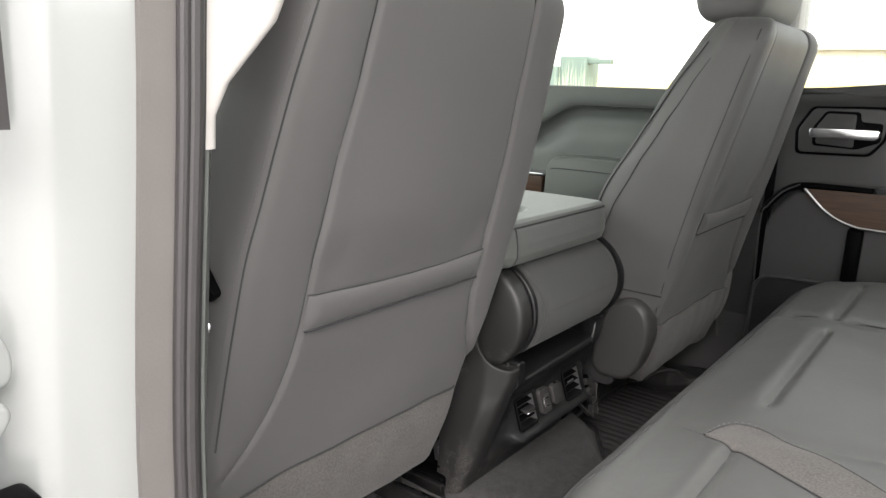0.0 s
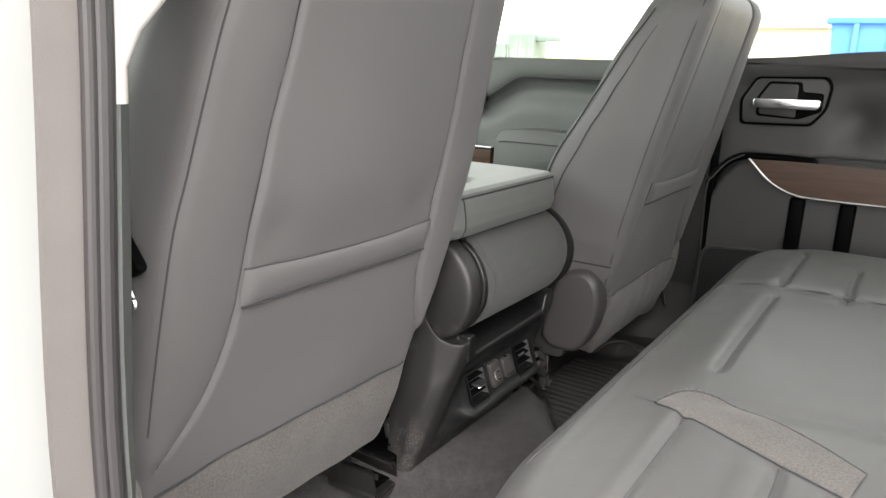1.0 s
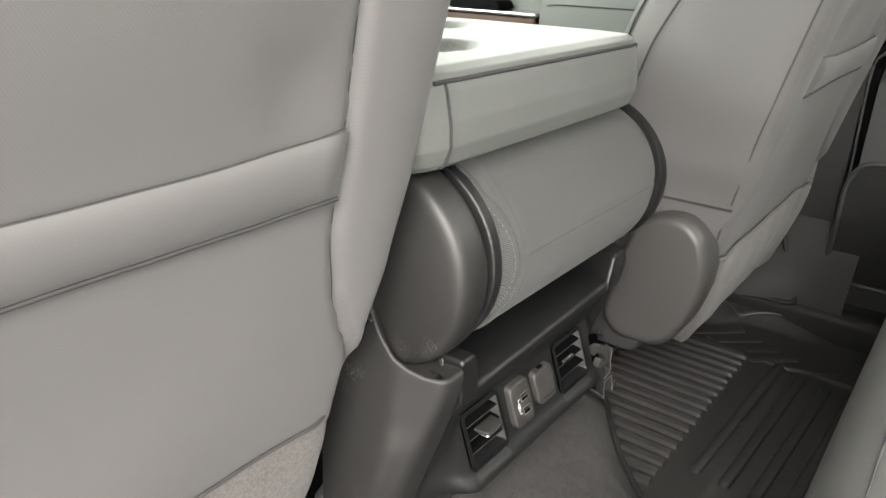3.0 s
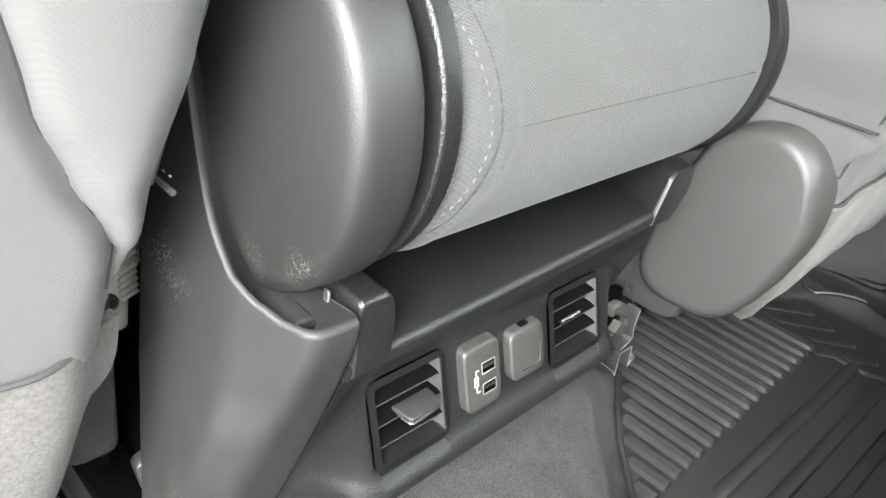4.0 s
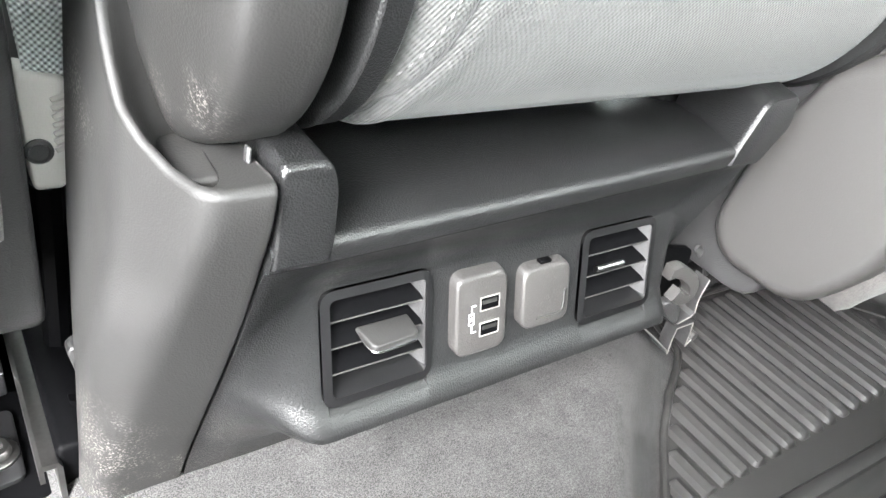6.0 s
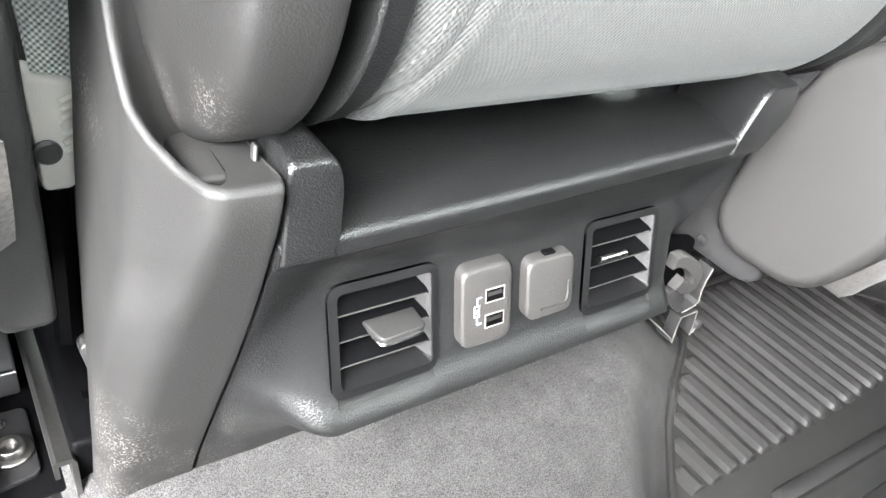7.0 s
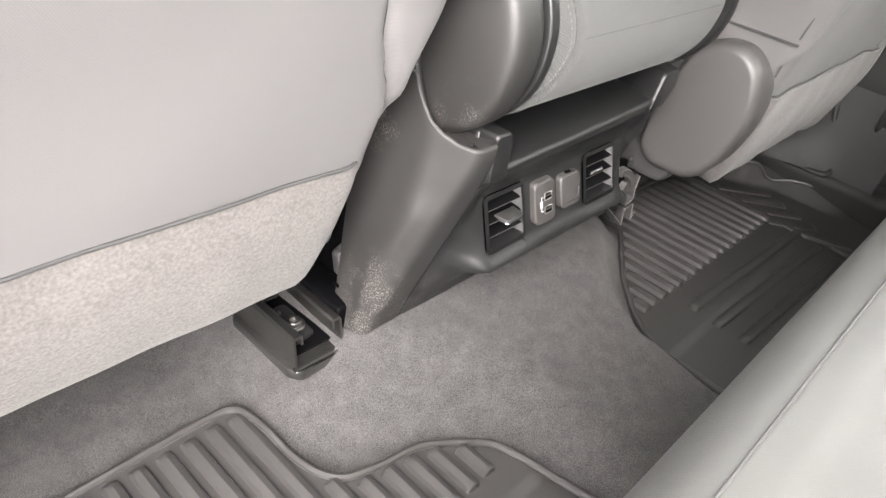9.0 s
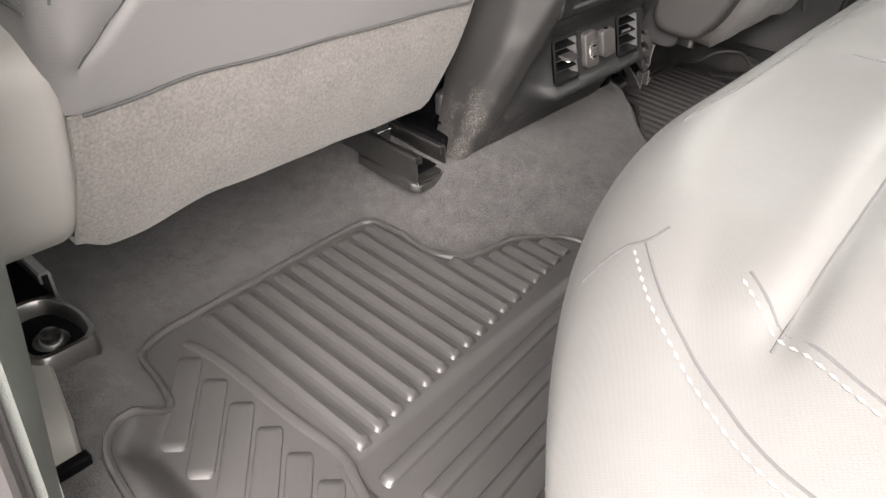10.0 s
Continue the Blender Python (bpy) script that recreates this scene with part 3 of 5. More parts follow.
    # floor rails, channels open to the top, on feet
    for u, z0, y0 in ((-0.2645, 0.036, 0.185), (0.192, 0.064, 0.076)):
        x = xc + sign * u
        prof = [(-0.029, 0), (0.029, 0), (0.029, 0.030), (0.027, 0.0335), (0.0195, 0.0335), (0.0175, 0.0315), (0.0175, 0.023), (0.0200, 0.023), (0.0200, 0.0305), (0.0262, 0.0305), (0.0262, 0.0025),
                (-0.0262, 0.0025), (-0.0262, 0.0305), (-0.0200, 0.0305), (-0.0200, 0.023), (-0.0175, 0.023), (-0.0175, 0.0315), (-0.0195, 0.0335), (-0.027, 0.0335), (-0.029, 0.030)]
        part("seat_rail", rings([[(x + p[0], y + 0.22 * p[1] * (y == y0), z0 + p[1]) for p in prof] for y in (y0, 0.30, 0.55)]), METAL, seat, "worn steel floor rail, open at its end", smooth=False)
        part("rail_floor", prism(round_poly([(x - 0.0255, y0 + 0.012), (x + 0.0255, y0 + 0.012), (x + 0.0255, 0.5), (x - 0.0255, 0.5)], 0.003), "z", z0 + 0.0028, z0 + 0.0048, 0.0006, 2), BLACK, seat)
        part("slider", prism(round_poly([(y0 + 0.085, z0 + 0.010), (y0 + 0.090, z0 + 0.030), (y0 + 0.115, z0 + 0.050), (0.55, z0 + 0.060), (0.55, z0 + 0.010)], 0.006), "x", x - 0.013, x + 0.013, 0.002, 2), SEATBLACK, seat)
        part("slider_edge", tube([(x - 0.0125, y0 + 0.088, z0 + 0.028), (x, y0 + 0.087, z0 + 0.0295), (x + 0.0125, y0 + 0.088, z0 + 0.028)], 0.0011, 6), STEEL, seat)
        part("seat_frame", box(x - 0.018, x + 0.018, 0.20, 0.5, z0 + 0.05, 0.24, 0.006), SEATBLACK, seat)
        if u > 0:
            part("rail_foot", prism(round_poly([(x - 0.034, y0 + 0.10), (x - 0.034, y0 + 0.006), (x - 0.026, y0 - 0.006), (x + 0.027, y0 - 0.004), (x + 0.034, y0 + 0.008), (x + 0.034, y0 + 0.10)], 0.004), "z", z0 - 0.012, z0 - 0.0005, 0.0015, 2), METAL, seat)
            part("foot_lip", tube([(x - 0.030, y0 + 0.002, z0 + 0.001), (x - 0.026, y0 - 0.005, z0 + 0.001), (x + 0.027, y0 - 0.003, z0 + 0.001), (x + 0.032, y0 + 0.008, z0 + 0.001)], 0.0016, 6), STEEL, seat)
            part("bolt_plate", prism(round_poly([(x - 0.015, y0 + 0.022), (x + 0.013, y0 + 0.026), (x + 0.013, y0 + 0.078), (x - 0.015, y0 + 0.078)], 0.005), "z", z0 + 0.0046, z0 + 0.0085, 0.0012, 2), SEATBLACK, seat)
            part("rail_bolt", lathe((x + 0.001, y0 + 0.045, z0 + 0.0083), (0, 0, 1), [(0, 0.0115), (0.0022, 0.0115), (0.0030, 0.0105), (0.0034, 0.0082), (0.0070, 0.0076), (0.0078, 0.0068), (0.0078, 0.0042), (0.0040, 0.0038), (0.0040, 0.0002)], 18), METAL, seat)
            part("rivet", lathe((x - 0.002, y0 + 0.068, z0 + 0.0083), (0, 0, 1), [(0, 0.0040), (0.0012, 0.0038), (0.0020, 0.0025), (0.0022, 0.0003)], 12), STEEL, seat)
            continue
        # raised ring round the front bolt of the outer rail
        loop = round_poly([(x - 0.032, 0.106), (x + 0.028, 0.106), (x + 0.033, 0.150), (x + 0.020, 0.192), (x - 0.022, 0.196), (x - 0.034, 0.150)], 0.018, 5)
        mx, my = x, 0.148
        part("rail_foot", rings([[(mx + (p[0] - mx) * k, my + (p[1] - my) * k, z0 + dz) for p in loop] for k, dz in ((1.05, -0.014), (1.0, 0.008), (0.97, 0.011), (0.86, 0.011), (0.82, 0.008), (0.80, -0.012))], caps=False), METAL, seat, "raised steel ring round a bolt")
        part("foot_plate", prism([(mx + (p[0] - mx) * 0.84, my + (p[1] - my) * 0.84) for p in loop], "z", z0 - 0.014, z0 - 0.006), BLACK, seat)
        part("rail_bolt", lathe((x - 0.002, 0.142, z0 - 0.006), (0, 0, 1), [(0, 0.016), (0.003, 0.016), (0.004, 0.010), (0.012, 0.009), (0.013, 0.005)], 14), STEEL, seat)
    return seat


front_seat(1, -0.438, 0.0, "charcoal driver seat with stitched grey backrest and map pocket", 0.085)
front_seat(-1, 0.438, -0.126, "charcoal passenger seat set further back with stitched grey backrest", 0.0)


# ---- centre console with the folded middle backrest ----
def console():
    con = thing("center_console", (0, 0.15, 0.1), "charcoal plastic centre console with rear vents and power sockets", "car console")
    # fascia: a box for the vents that stands proud of a sloping panel
    proud = [(0.061, 0.080), (0.044, 0.115), (0.016, 0.153), (0.004, 0.1605), (-0.0070, 0.1635), (-0.0100, 0.1662), (-0.0090, 0.1695), (-0.0030, 0.1755), (0.0022, 0.1818), (0.012, 0.211), (0.0188, 0.2322), (0.0190, 0.2328), (0.0195, 0.238),
             (0.0140, 0.250), (0.0040, 0.262), (-0.0028, 0.2694), (-0.0020, 0.2708), (-0.0064, 0.2722), (-0.0080, 0.2790), (-0.0070, 0.2822), (-0.0035, 0.2838), (0.03, 0.282), (0.10, 0.279), (0.12, 0.10)]
    flat = [(0.061, 0.080), (0.052, 0.108), (0.044, 0.132), (0.039, 0.147), (0.0335, 0.163), (0.0305, 0.172), (0.0275, 0.181), (0.0258, 0.186), (0.0245, 0.190), (0.0198, 0.205), (0.0145, 0.220), (0.0125, 0.226), (0.0080, 0.240),
            (0.0045, 0.250), (0.0010, 0.262), (-0.0028, 0.2694), (-0.0020, 0.2708), (-0.0064, 0.2722), (-0.0080, 0.2790), (-0.0070, 0.2822), (-0.0035, 0.2838), (0.03, 0.282), (0.10, 0.279), (0.12, 0.10)]
    secs = []
    vents = ((-0.117, -0.057, -0.096, -0.069), (0.046, 0.109, 0.055, 0.079))
    step = 0.0006
    places = sorted([-0.1525 + 0.290 * k / 90 for k in range(91)] + [e + d for v in vents for e, s in ((v[0], 1), (v[1], -1)) for d in (0.0025 * s, (0.0025 + step) * s)])
    for x in places:
        hole = max(min(smoothstep(v[0] + 0.0025, v[0] + 0.0031, x), smoothstep(v[1] - 0.0025, v[1] - 0.0031, x)) for v in vents)
        rise, fall = min(1.0, max(0.0, (x + 0.1495) / 0.032)), min(1.0, max(0.0, (0.1365 - x) / 0.016))
        w = (1 - (1 - rise) ** 2.2) * (0.35 * smoothstep(0, 1, rise) + 0.65) * (1 - (1 - fall) ** 2)
        secs.append([(x + (0.014 * smoothstep(0.2, 0.32, p[1]) if x > 0.12 else 0.0), f[0] + (p[0] - f[0]) * w, f[1] + (p[1] - f[1]) * w) for p, f in zip(proud, flat)])
        secs[-1] = [(q[0], q[1], q[2] + 0.0095 * max(0.0, (x + 0.14) / 0.27) ** 1.3 * smoothstep(0.240, 0.268, q[2]) * (q[1] < 0.05)) for q in secs[-1]]
        secs[-1] = [(q[0] - 0.010 * smoothstep(0.26, 0.08, q[2]) * smoothstep(-0.135, -0.1525, q[0]), q[1] + (0.032 * hole if 0.1815 < q[2] < 0.2325 else 0.0), q[2]) for q in secs[-1]]
    part("fascia", rings(secs), PLASTIC, con, sharp=0.9)
    part("trim_line", tube([(x, -0.0030, 0.2702 + 0.0095 * max(0.0, (x + 0.14) / 0.27) ** 1.3) for x in [-0.1515 + 0.2865 * k / 12 for k in range(13)]], 0.0010), BLACK, con)
    # paler tube that imitates the gloss on the lower panel's top edge
    part("edge_gloss", tube([(x, -0.0016, 0.2686 + 0.0095 * max(0.0, (x + 0.14) / 0.27) ** 1.3) for x in [-0.1510 + 0.2855 * k / 12 for k in range(13)]], 0.0006), RECLINER, con, "fine paler line put on as the panel edge's gloss")
    part("shelf_end", prism(round_poly([(-0.1520, 0.2735), (-0.1520, 0.3150), (-0.1500, 0.3175), (-0.1330, 0.3178), (-0.1292, 0.3070), (-0.1282, 0.2825), (-0.1300, 0.2735)], [0.001, 0.002, 0.002, 0.006, 0.008, 0.002, 0.001], 5), "y", -0.0090, 0.060, 0.0035, 4), PLASTIC, con)
    outline = round_poly([(0.1140, 0.2815), (0.1150, 0.2910), (0.1235, 0.3175), (0.1290, 0.3215), (0.1520, 0.3230), (0.1585, 0.3030), (0.1400, 0.2805)], [0.001, 0.002, 0.005, 0.003, 0.004, 0.006, 0.002], 5)
    part("shelf_end", rings([[(0.136 + (x - 0.136) * k + sx, y, 0.298 + (z - 0.298) * k) for x, z in outline] for y, k, sx in ((-0.0088, 0.90, 0), (-0.0084, 0.95, 0), (-0.0070, 0.985, 0), (-0.0045, 1.0, 0), (0.03, 1.0, 0.016), (0.06, 1.0, 0.030))]), PLASTIC, con)

    # left cover: a post with a flat rear face, a soft corner, a flank beside the seat and a saddle for the hinge barrel
    def lean(z):
        return -0.003 + 0.331 * (0.271 - z) + 0.006 * smoothstep(0.29, 0.33, z)

    def corner_x(z):
        return lerp_table([(0.05, -0.2070), (0.10, -0.2045), (0.146, -0.2015), (0.197, -0.1935), (0.239, -0.1875), (0.273, -0.1815), (0.305, -0.1775), (0.34, -0.1765)], z)

    def plan(z):
        """The cover's outline at one height, from the seam round the corner and along the flank."""
        zz = min(z, 0.325)
        c = Vector((corner_x(zz), lean(zz) + 0.0004))
        a = Vector((-0.1538 - 0.010 * smoothstep(0.26, 0.08, z), lean(zz)))
        b = Vector((lerp_table([(0.05, -0.2120), (0.10, -0.2105), (0.15, -0.2095), (0.20, -0.2085), (0.237, -0.2035), (0.268, -0.1970), (0.30, -0.1937), (0.33, -0.1930)], zz), max(0.029, c.y + 0.020)))
        e = Vector((lerp_table([(0.034, -0.2060), (0.086, -0.2050), (0.155, -0.2020), (0.226, -0.1990), (0.256, -0.1970), (0.301, -0.1940), (0.331, -0.1920), (0.36, -0.1905)], z), max(0.109, b.y + 0.030)))
        out = [a + Vector((0.0002, 0.0060)), a + Vector((0.0, 0.0016)), a + Vector((-0.0007, 0.0004)), a + Vector((-0.0018, 0.0))]
        ca, cb = (a - c).normalized(), (b - c).normalized()
        r = 0.0085
        out += [(a + Vector((-0.0018, 0))).lerp(c + ca * r, k / 7) for k in range(1, 8)]
        for k in range(1, 11):
            t = k / 10
            out.append((c + ca * r) * (1 - t) ** 2 + c * 2 * t * (1 - t) + (c + cb * r) * t * t)
        ba, be = (c - b).normalized(), (e - b).normalized()
        out += [(c + cb * r).lerp(b + ba * 0.006, k / 12) for k in range(1, 13)]
        for k in range(1, 7):
            t = k / 6
            out.append((b + ba * 0.006) * (1 - t) ** 2 + b * 2 * t * (1 - t) + (b + be * 0.010) * t * t)
        return out + [(b + be * 0.010).lerp(e, k / 14) for k in range(1, 15)]
    top_line = plan(0.312)
    rim = [0.3125 if i < 14 else lerp_table([(-0.006, 0.3125), (0.004, 0.3130), (0.015, 0.3165), (0.028, 0.3240), (0.040, 0.336), (0.050, 0.353), (0.059, 0.385), (0.066, 0.415), (0.09, 0.43)], p.y) for i, p in enumerate(top_line)]
    inward = []
    for i, p in enumerate(top_line):
        d = top_line[min(i + 1, len(top_line) - 1)] - top_line[max(i - 1, 0)]
        inward.append(Vector((-d.y, d.x)).normalized() * -1 if i > 3 else Vector((0.0, 1.0)))
    inward = [v if v.y >= -0.2 else -v for v in inward]
    rolls = [0.0034 - 0.0008 * smoothstep(14, 30, i) for i in range(len(rim))]
    levels = [0.0 + k / 40 for k in range(41)]
    rows = []
    for lv in levels:
        row = []
        for i, zt in enumerate(rim):
            z = 0.050 + (zt - rolls[i] - 0.050) * lv
            p = plan(z)[i]
            row.append((p.x, p.y, z))
        rows.append(row)
    ends = [Vector(q) for q in rows[-1]]
    for w in (18, 36, 54, 72, 90):
        c, sn = math.cos(radians(w)), math.sin(radians(w))
        rows.append([(q.x + n.x * r * (1 - c), q.y + n.y * r * (1 - c), q.z + r * sn) for q, n, r in zip(ends, inward, rolls)])
    for far, dz in ((0.0012, -0.0014), (0.0034, -0.0060), (0.0066, -0.0130), (0.0130, -0.0210), (0.0316, -0.032)):
        rows.append([(q.x + n.x * (far + r), q.y + n.y * (far + r), q.z + r + dz * (0.08 + 0.92 * smoothstep(13, 24, i))) for i, (q, n, r) in enumerate(zip(ends, inward, rolls))])
    part("side_cover", rings(rows, closed=False), SATIN, con, "smooth charcoal side cover with dried splashes", sharp=1.2)
    part("saddle", box(-0.1800, -0.1548, 0.0045, 0.060, 0.296, 0.3085, 0.002), SATIN, con)
    part("hinge_tab", box(-0.1572, -0.1556, 0.007, 0.011, 0.296, 0.3165, 0.0006, 1), DOORGREY, con)
    part("bolt_cap", lathe((-0.203, 0.116, 0.090), (-0.8, -0.6, 0.1), [(0, 0.009), (0.010, 0.009), (0.013, 0.007), (0.0135, 0.0)], 16), TRIM, con, "pale plastic bolt cap")
    part("cover_clip", prism(round_poly([(-0.206, 0.150), (-0.190, 0.158), (-0.188, 0.128), (-0.200, 0.120)], 0.004), "y", 0.108, 0.118, 0.002), DOORGREY, con)
    part("cover_clip", prism(round_poly([(-0.208, 0.118), (-0.194, 0.112), (-0.193, 0.109), (-0.207, 0.114)], 0.001), "y", 0.104, 0.110), BLACK, con)
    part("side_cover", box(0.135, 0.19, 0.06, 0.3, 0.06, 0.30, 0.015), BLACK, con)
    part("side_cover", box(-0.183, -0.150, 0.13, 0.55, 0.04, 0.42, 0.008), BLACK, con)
    # black box added over the carpet, in place of shade beside the rail
    part("gap_shade", box(-0.219, -0.185, 0.086, 0.55, 0.05, 0.104, 0.004), BLACK, con)
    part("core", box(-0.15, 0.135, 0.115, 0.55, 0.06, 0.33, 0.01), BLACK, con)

    def face(z):
        return 0.003 + (z - 0.184) / 3.0

    def onf(x, z, out):
        return (x, face(z) - out, z)
    # vents
    for x0, x1, tx0, tx1 in vents:
        z0, z1 = 0.179, 0.2345
        fo = round_poly([(x0, z0), (x1, z0), (x1, z1), (x0, z1)], 0.0075, 6)
        fi = round_poly([(x0 + 0.0045, z0 + 0.0045), (x1 - 0.0035, z0 + 0.0045), (x1 - 0.0035, z1 - 0.004), (x0 + 0.0045, z1 - 0.004)], 0.0035, 6)
        fb = round_poly([(x0 + 0.0065, z0 + 0.010), (x1 - 0.0085, z0 + 0.010), (x1 - 0.0085, z1 - 0.006), (x0 + 0.0065, z1 - 0.006)], 0.002, 6)
        part("bezel", rings([[onf(*p, -0.0008) for p in fo], [onf(*p, 0.0024) for p in fo], [onf(*p, 0.0030) for p in fi], [onf(*p, -0.003) for p in fi]], caps=False), VENT, con, sharp=0.4)
        vent = part("air_vent", rings([[onf(*p, -0.001) for p in fo], [onf(*p, 0.0022) for p in fo], [onf(*p, 0.0026) for p in fi], [onf(*p, -0.022) for p in fb]], caps=False), VENT, con, "black louvred air vent", sharp=0.4)
        # near-black sheet stands in for the shade deep in the vent
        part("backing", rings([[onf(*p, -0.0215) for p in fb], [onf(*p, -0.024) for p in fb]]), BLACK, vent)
        for k in range(3):
            z = z0 + 0.0155 + 0.0125 * k
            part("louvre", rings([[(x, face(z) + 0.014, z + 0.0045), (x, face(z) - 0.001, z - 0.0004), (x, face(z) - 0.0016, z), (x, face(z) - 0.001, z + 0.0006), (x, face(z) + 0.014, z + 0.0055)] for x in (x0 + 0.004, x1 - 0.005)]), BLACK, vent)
            # thin paler bar painted in as the highlight on the louvre's front
            part("louvre_glint", tube([(x0 + 0.0045, face(z) - 0.0015, z + 0.0001), (x1 - 0.006, face(z) - 0.0015, z + 0.0001)], 0.0004, 6, False), WARMGREY, vent)
        zt = z0 + 0.0300
        # right inner wall in a paler grey, for the door light that falls there
        part("jamb", rings([[(x1 - 0.0038, face(z) - 0.0018, z), (x1 - 0.0090, face(z) + 0.0120, z), (x1 - 0.0086, face(z) + 0.0122, z), (x1 - 0.0030, face(z) - 0.0012, z)] for z in (z0 + 0.0065, z1 - 0.0060)]), DOORGREY, vent, smooth=False)
        if x0 > 0:
            part("tab", tube([(tx0, face(zt) - 0.0040, zt + 0.0045), (tx1 - 0.002, face(zt) - 0.0040, zt + 0.0045)], 0.0022, 10, False), CHROME, vent, "slim bright slider bar")
            for x in (x0 + 0.012, x0 + 0.020, x0 + 0.028):
                part("slat", box(x, x + 0.0012, face(zt) + 0.0155, face(zt) + 0.019, z0 + 0.010, z1 - 0.007), VENT, vent)
            continue
        tab = round_poly([(tx0 + 0.001, face(zt) - 0.012), (tx1, face(zt) - 0.0105), (tx1 + 0.001, face(zt) + 0.004), (tx0 - 0.001, face(zt) + 0.004)], [0.004, 0.004, 0.001, 0.001], 5)
        part("tab", prism(tab, "z", zt - 0.0025, zt + 0.0020, 0.0014, 3), SATIN, vent)
        part("tab_trim", tube([(tx0 + 0.0005, face(zt) - 0.004, zt - 0.002), (tx0 + 0.003, face(zt) - 0.0112, zt - 0.002), ((tx0 + tx1) / 2, face(zt) - 0.0115, zt - 0.002), (tx1 - 0.002, face(zt) - 0.0105, zt - 0.002)], 0.0008), CHROME, vent, "thin chrome edge")
    # power sockets
    for x0, x1, z0, z1, name, label in ((-0.0455, -0.0125, 0.1868, 0.2290, "usb_socket", "grey plate with two charging ports"), (-0.0015, 0.0330, 0.1910, 0.2245, "socket_cap", "grey hinged power socket cap")):
        xm, zm = (x0 + x1) / 2, (z0 + z1) / 2
        poly = round_poly([(x0, z0), (x1, z0), (x1, z1), (x0, z1)], 0.007, 6)

        def ring_at(k, o):
            return [onf(xm + (p[0] - xm) * k, zm + (p[1] - zm) * k, o) for p in poly]
        sk = part(name, rings([ring_at(1.0, -0.002), ring_at(1.0, 0.0050), ring_at(0.985, 0.0064), ring_at(0.95, 0.0072), ring_at(0.90, 0.0075)]), WARMGREY, con, label)
        if name == "usb_socket":
            for zc in (0.2135, 0.2000):
                xa, xb = -0.0303, -0.0188
                part("port_rim", rings([[onf(*p, o) for p in [(xa - k, zc - 0.0031 - k), (xb + k, zc - 0.0031 - k), (xb + k, zc + 0.0031 + k), (xa - k, zc + 0.0031 + k)]] for k, o in ((0.0006, 0.0070), (0.0006, 0.0079), (0.0, 0.0079), (0.0, 0.0070))], caps=False), SHIELD, sk, "bright metal port rim", smooth=False)
                part("port", rings([[onf(*p, o) for p in [(xa, zc - 0.0031), (xb, zc - 0.0031), (xb, zc + 0.0031), (xa, zc + 0.0031)]] for o in (0.0070, 0.0077)]), BLACK, sk, smooth=False)
                part("tongue", rings([[onf(*p, o) for p in [(xa + 0.0012, zc - 0.0002), (xb - 0.0012, zc - 0.0002), (xb - 0.0012, zc + 0.0018), (xa + 0.0012, zc + 0.0018)]] for o in (0.0070, 0.00785)]), METAL, sk, smooth=False)
            # printed mark: a bracket that joins both ports, with an oblong
            for a, b, c, d in [(p[0] + 0.0012, p[1] + 0.0012, p[2] - 0.002, p[3] - 0.002) for p in ((-0.0375, -0.0370, 0.2118, 0.2158), (-0.0375, -0.0345, 0.2153, 0.2158), (-0.0375, -0.0370, 0.2016, 0.2056), (-0.0375, -0.0345, 0.2016, 0.2021),
                               (-0.0392, -0.0387, 0.2058, 0.2118), (-0.0362, -0.0357, 0.2058, 0.2118), (-0.0392, -0.0357, 0.2113, 0.2118), (-0.0392, -0.0357, 0.2058, 0.2063), (-0.0392, -0.0357, 0.2080, 0.2095))]:
                part("mark", rings([[onf(*p, o) for p in [(a, c), (b, c), (b, d), (a, d)]] for o in (0.0071, 0.00765)]), WHITE, sk, smooth=False)
        else:
            part("finger_lip", tube([onf(x0 + 0.010, z0 + 0.0055, 0.0075), onf(x1 - 0.008, z0 + 0.0055, 0.0075), onf(x1 - 0.0045, z0 + 0.009, 0.0075), onf(x1 - 0.004, z0 + 0.018, 0.0075)], 0.0008), SATIN, sk)
            part("hinge_pin", box(xm - 0.004, xm + 0.004, face(z1) - 0.005, face(z1) - 0.001, z1 - 0.0005, z1 + 0.0015, 0.0004, 1), BLACK, sk)
    # folded middle backrest: cloth roll between plastic barrels, pad on top
    yc, zc = 0.065, 0.389

    def roll(r, x, n=64, zc=zc, squash=1.0):
        return [(x, yc - r * math.cos(w), zc + r * squash * math.sin(w)) for w in [k * 2 * math.pi / n for k in range(n)]]

    def bulge(x):
        return 0.0868 - 0.006 * math.exp(-((x + 0.1185) / 0.009) ** 2) - 0.006 * math.exp(-((x - 0.190) / 0.012) ** 2)

    def edge_x(w):
        """The stitched seam near the roll's end, drawn in above and below."""
        return -0.0945 - 0.0165 * min(1.0, abs(w / 0.75)) ** 1.3

    def cloth_r(x, w):
        r = bulge(x) - 0.0013 * math.exp(-((x - edge_x(w)) / 0.0018) ** 2)
        r += 0.0010 * math.exp(-((x - edge_x(w) - 0.007) / 0.005) ** 2)
        return r - 0.0012 * math.exp(-((w - 0.035) / 0.022) ** 2) * smoothstep(-0.097, -0.090, x)
    roll_x = [-0.1185 + 0.3085 * (k / 150) for k in range(151)]
    angles = [k * 2 * math.pi / 128 for k in range(128)]
    angles = [a if a < math.pi else a - 2 * math.pi for a in angles]
    part("cushion_roll", rings([[(x, yc - cloth_r(x, w) * math.cos(w), zc + cloth_r(x, w) * math.sin(w)) for w in angles] for x in roll_x]), CLOTH, con, "woven charcoal cushion roll")

    def on_roll(x, w, out=0.0):
        r = cloth_r(x, w) + out
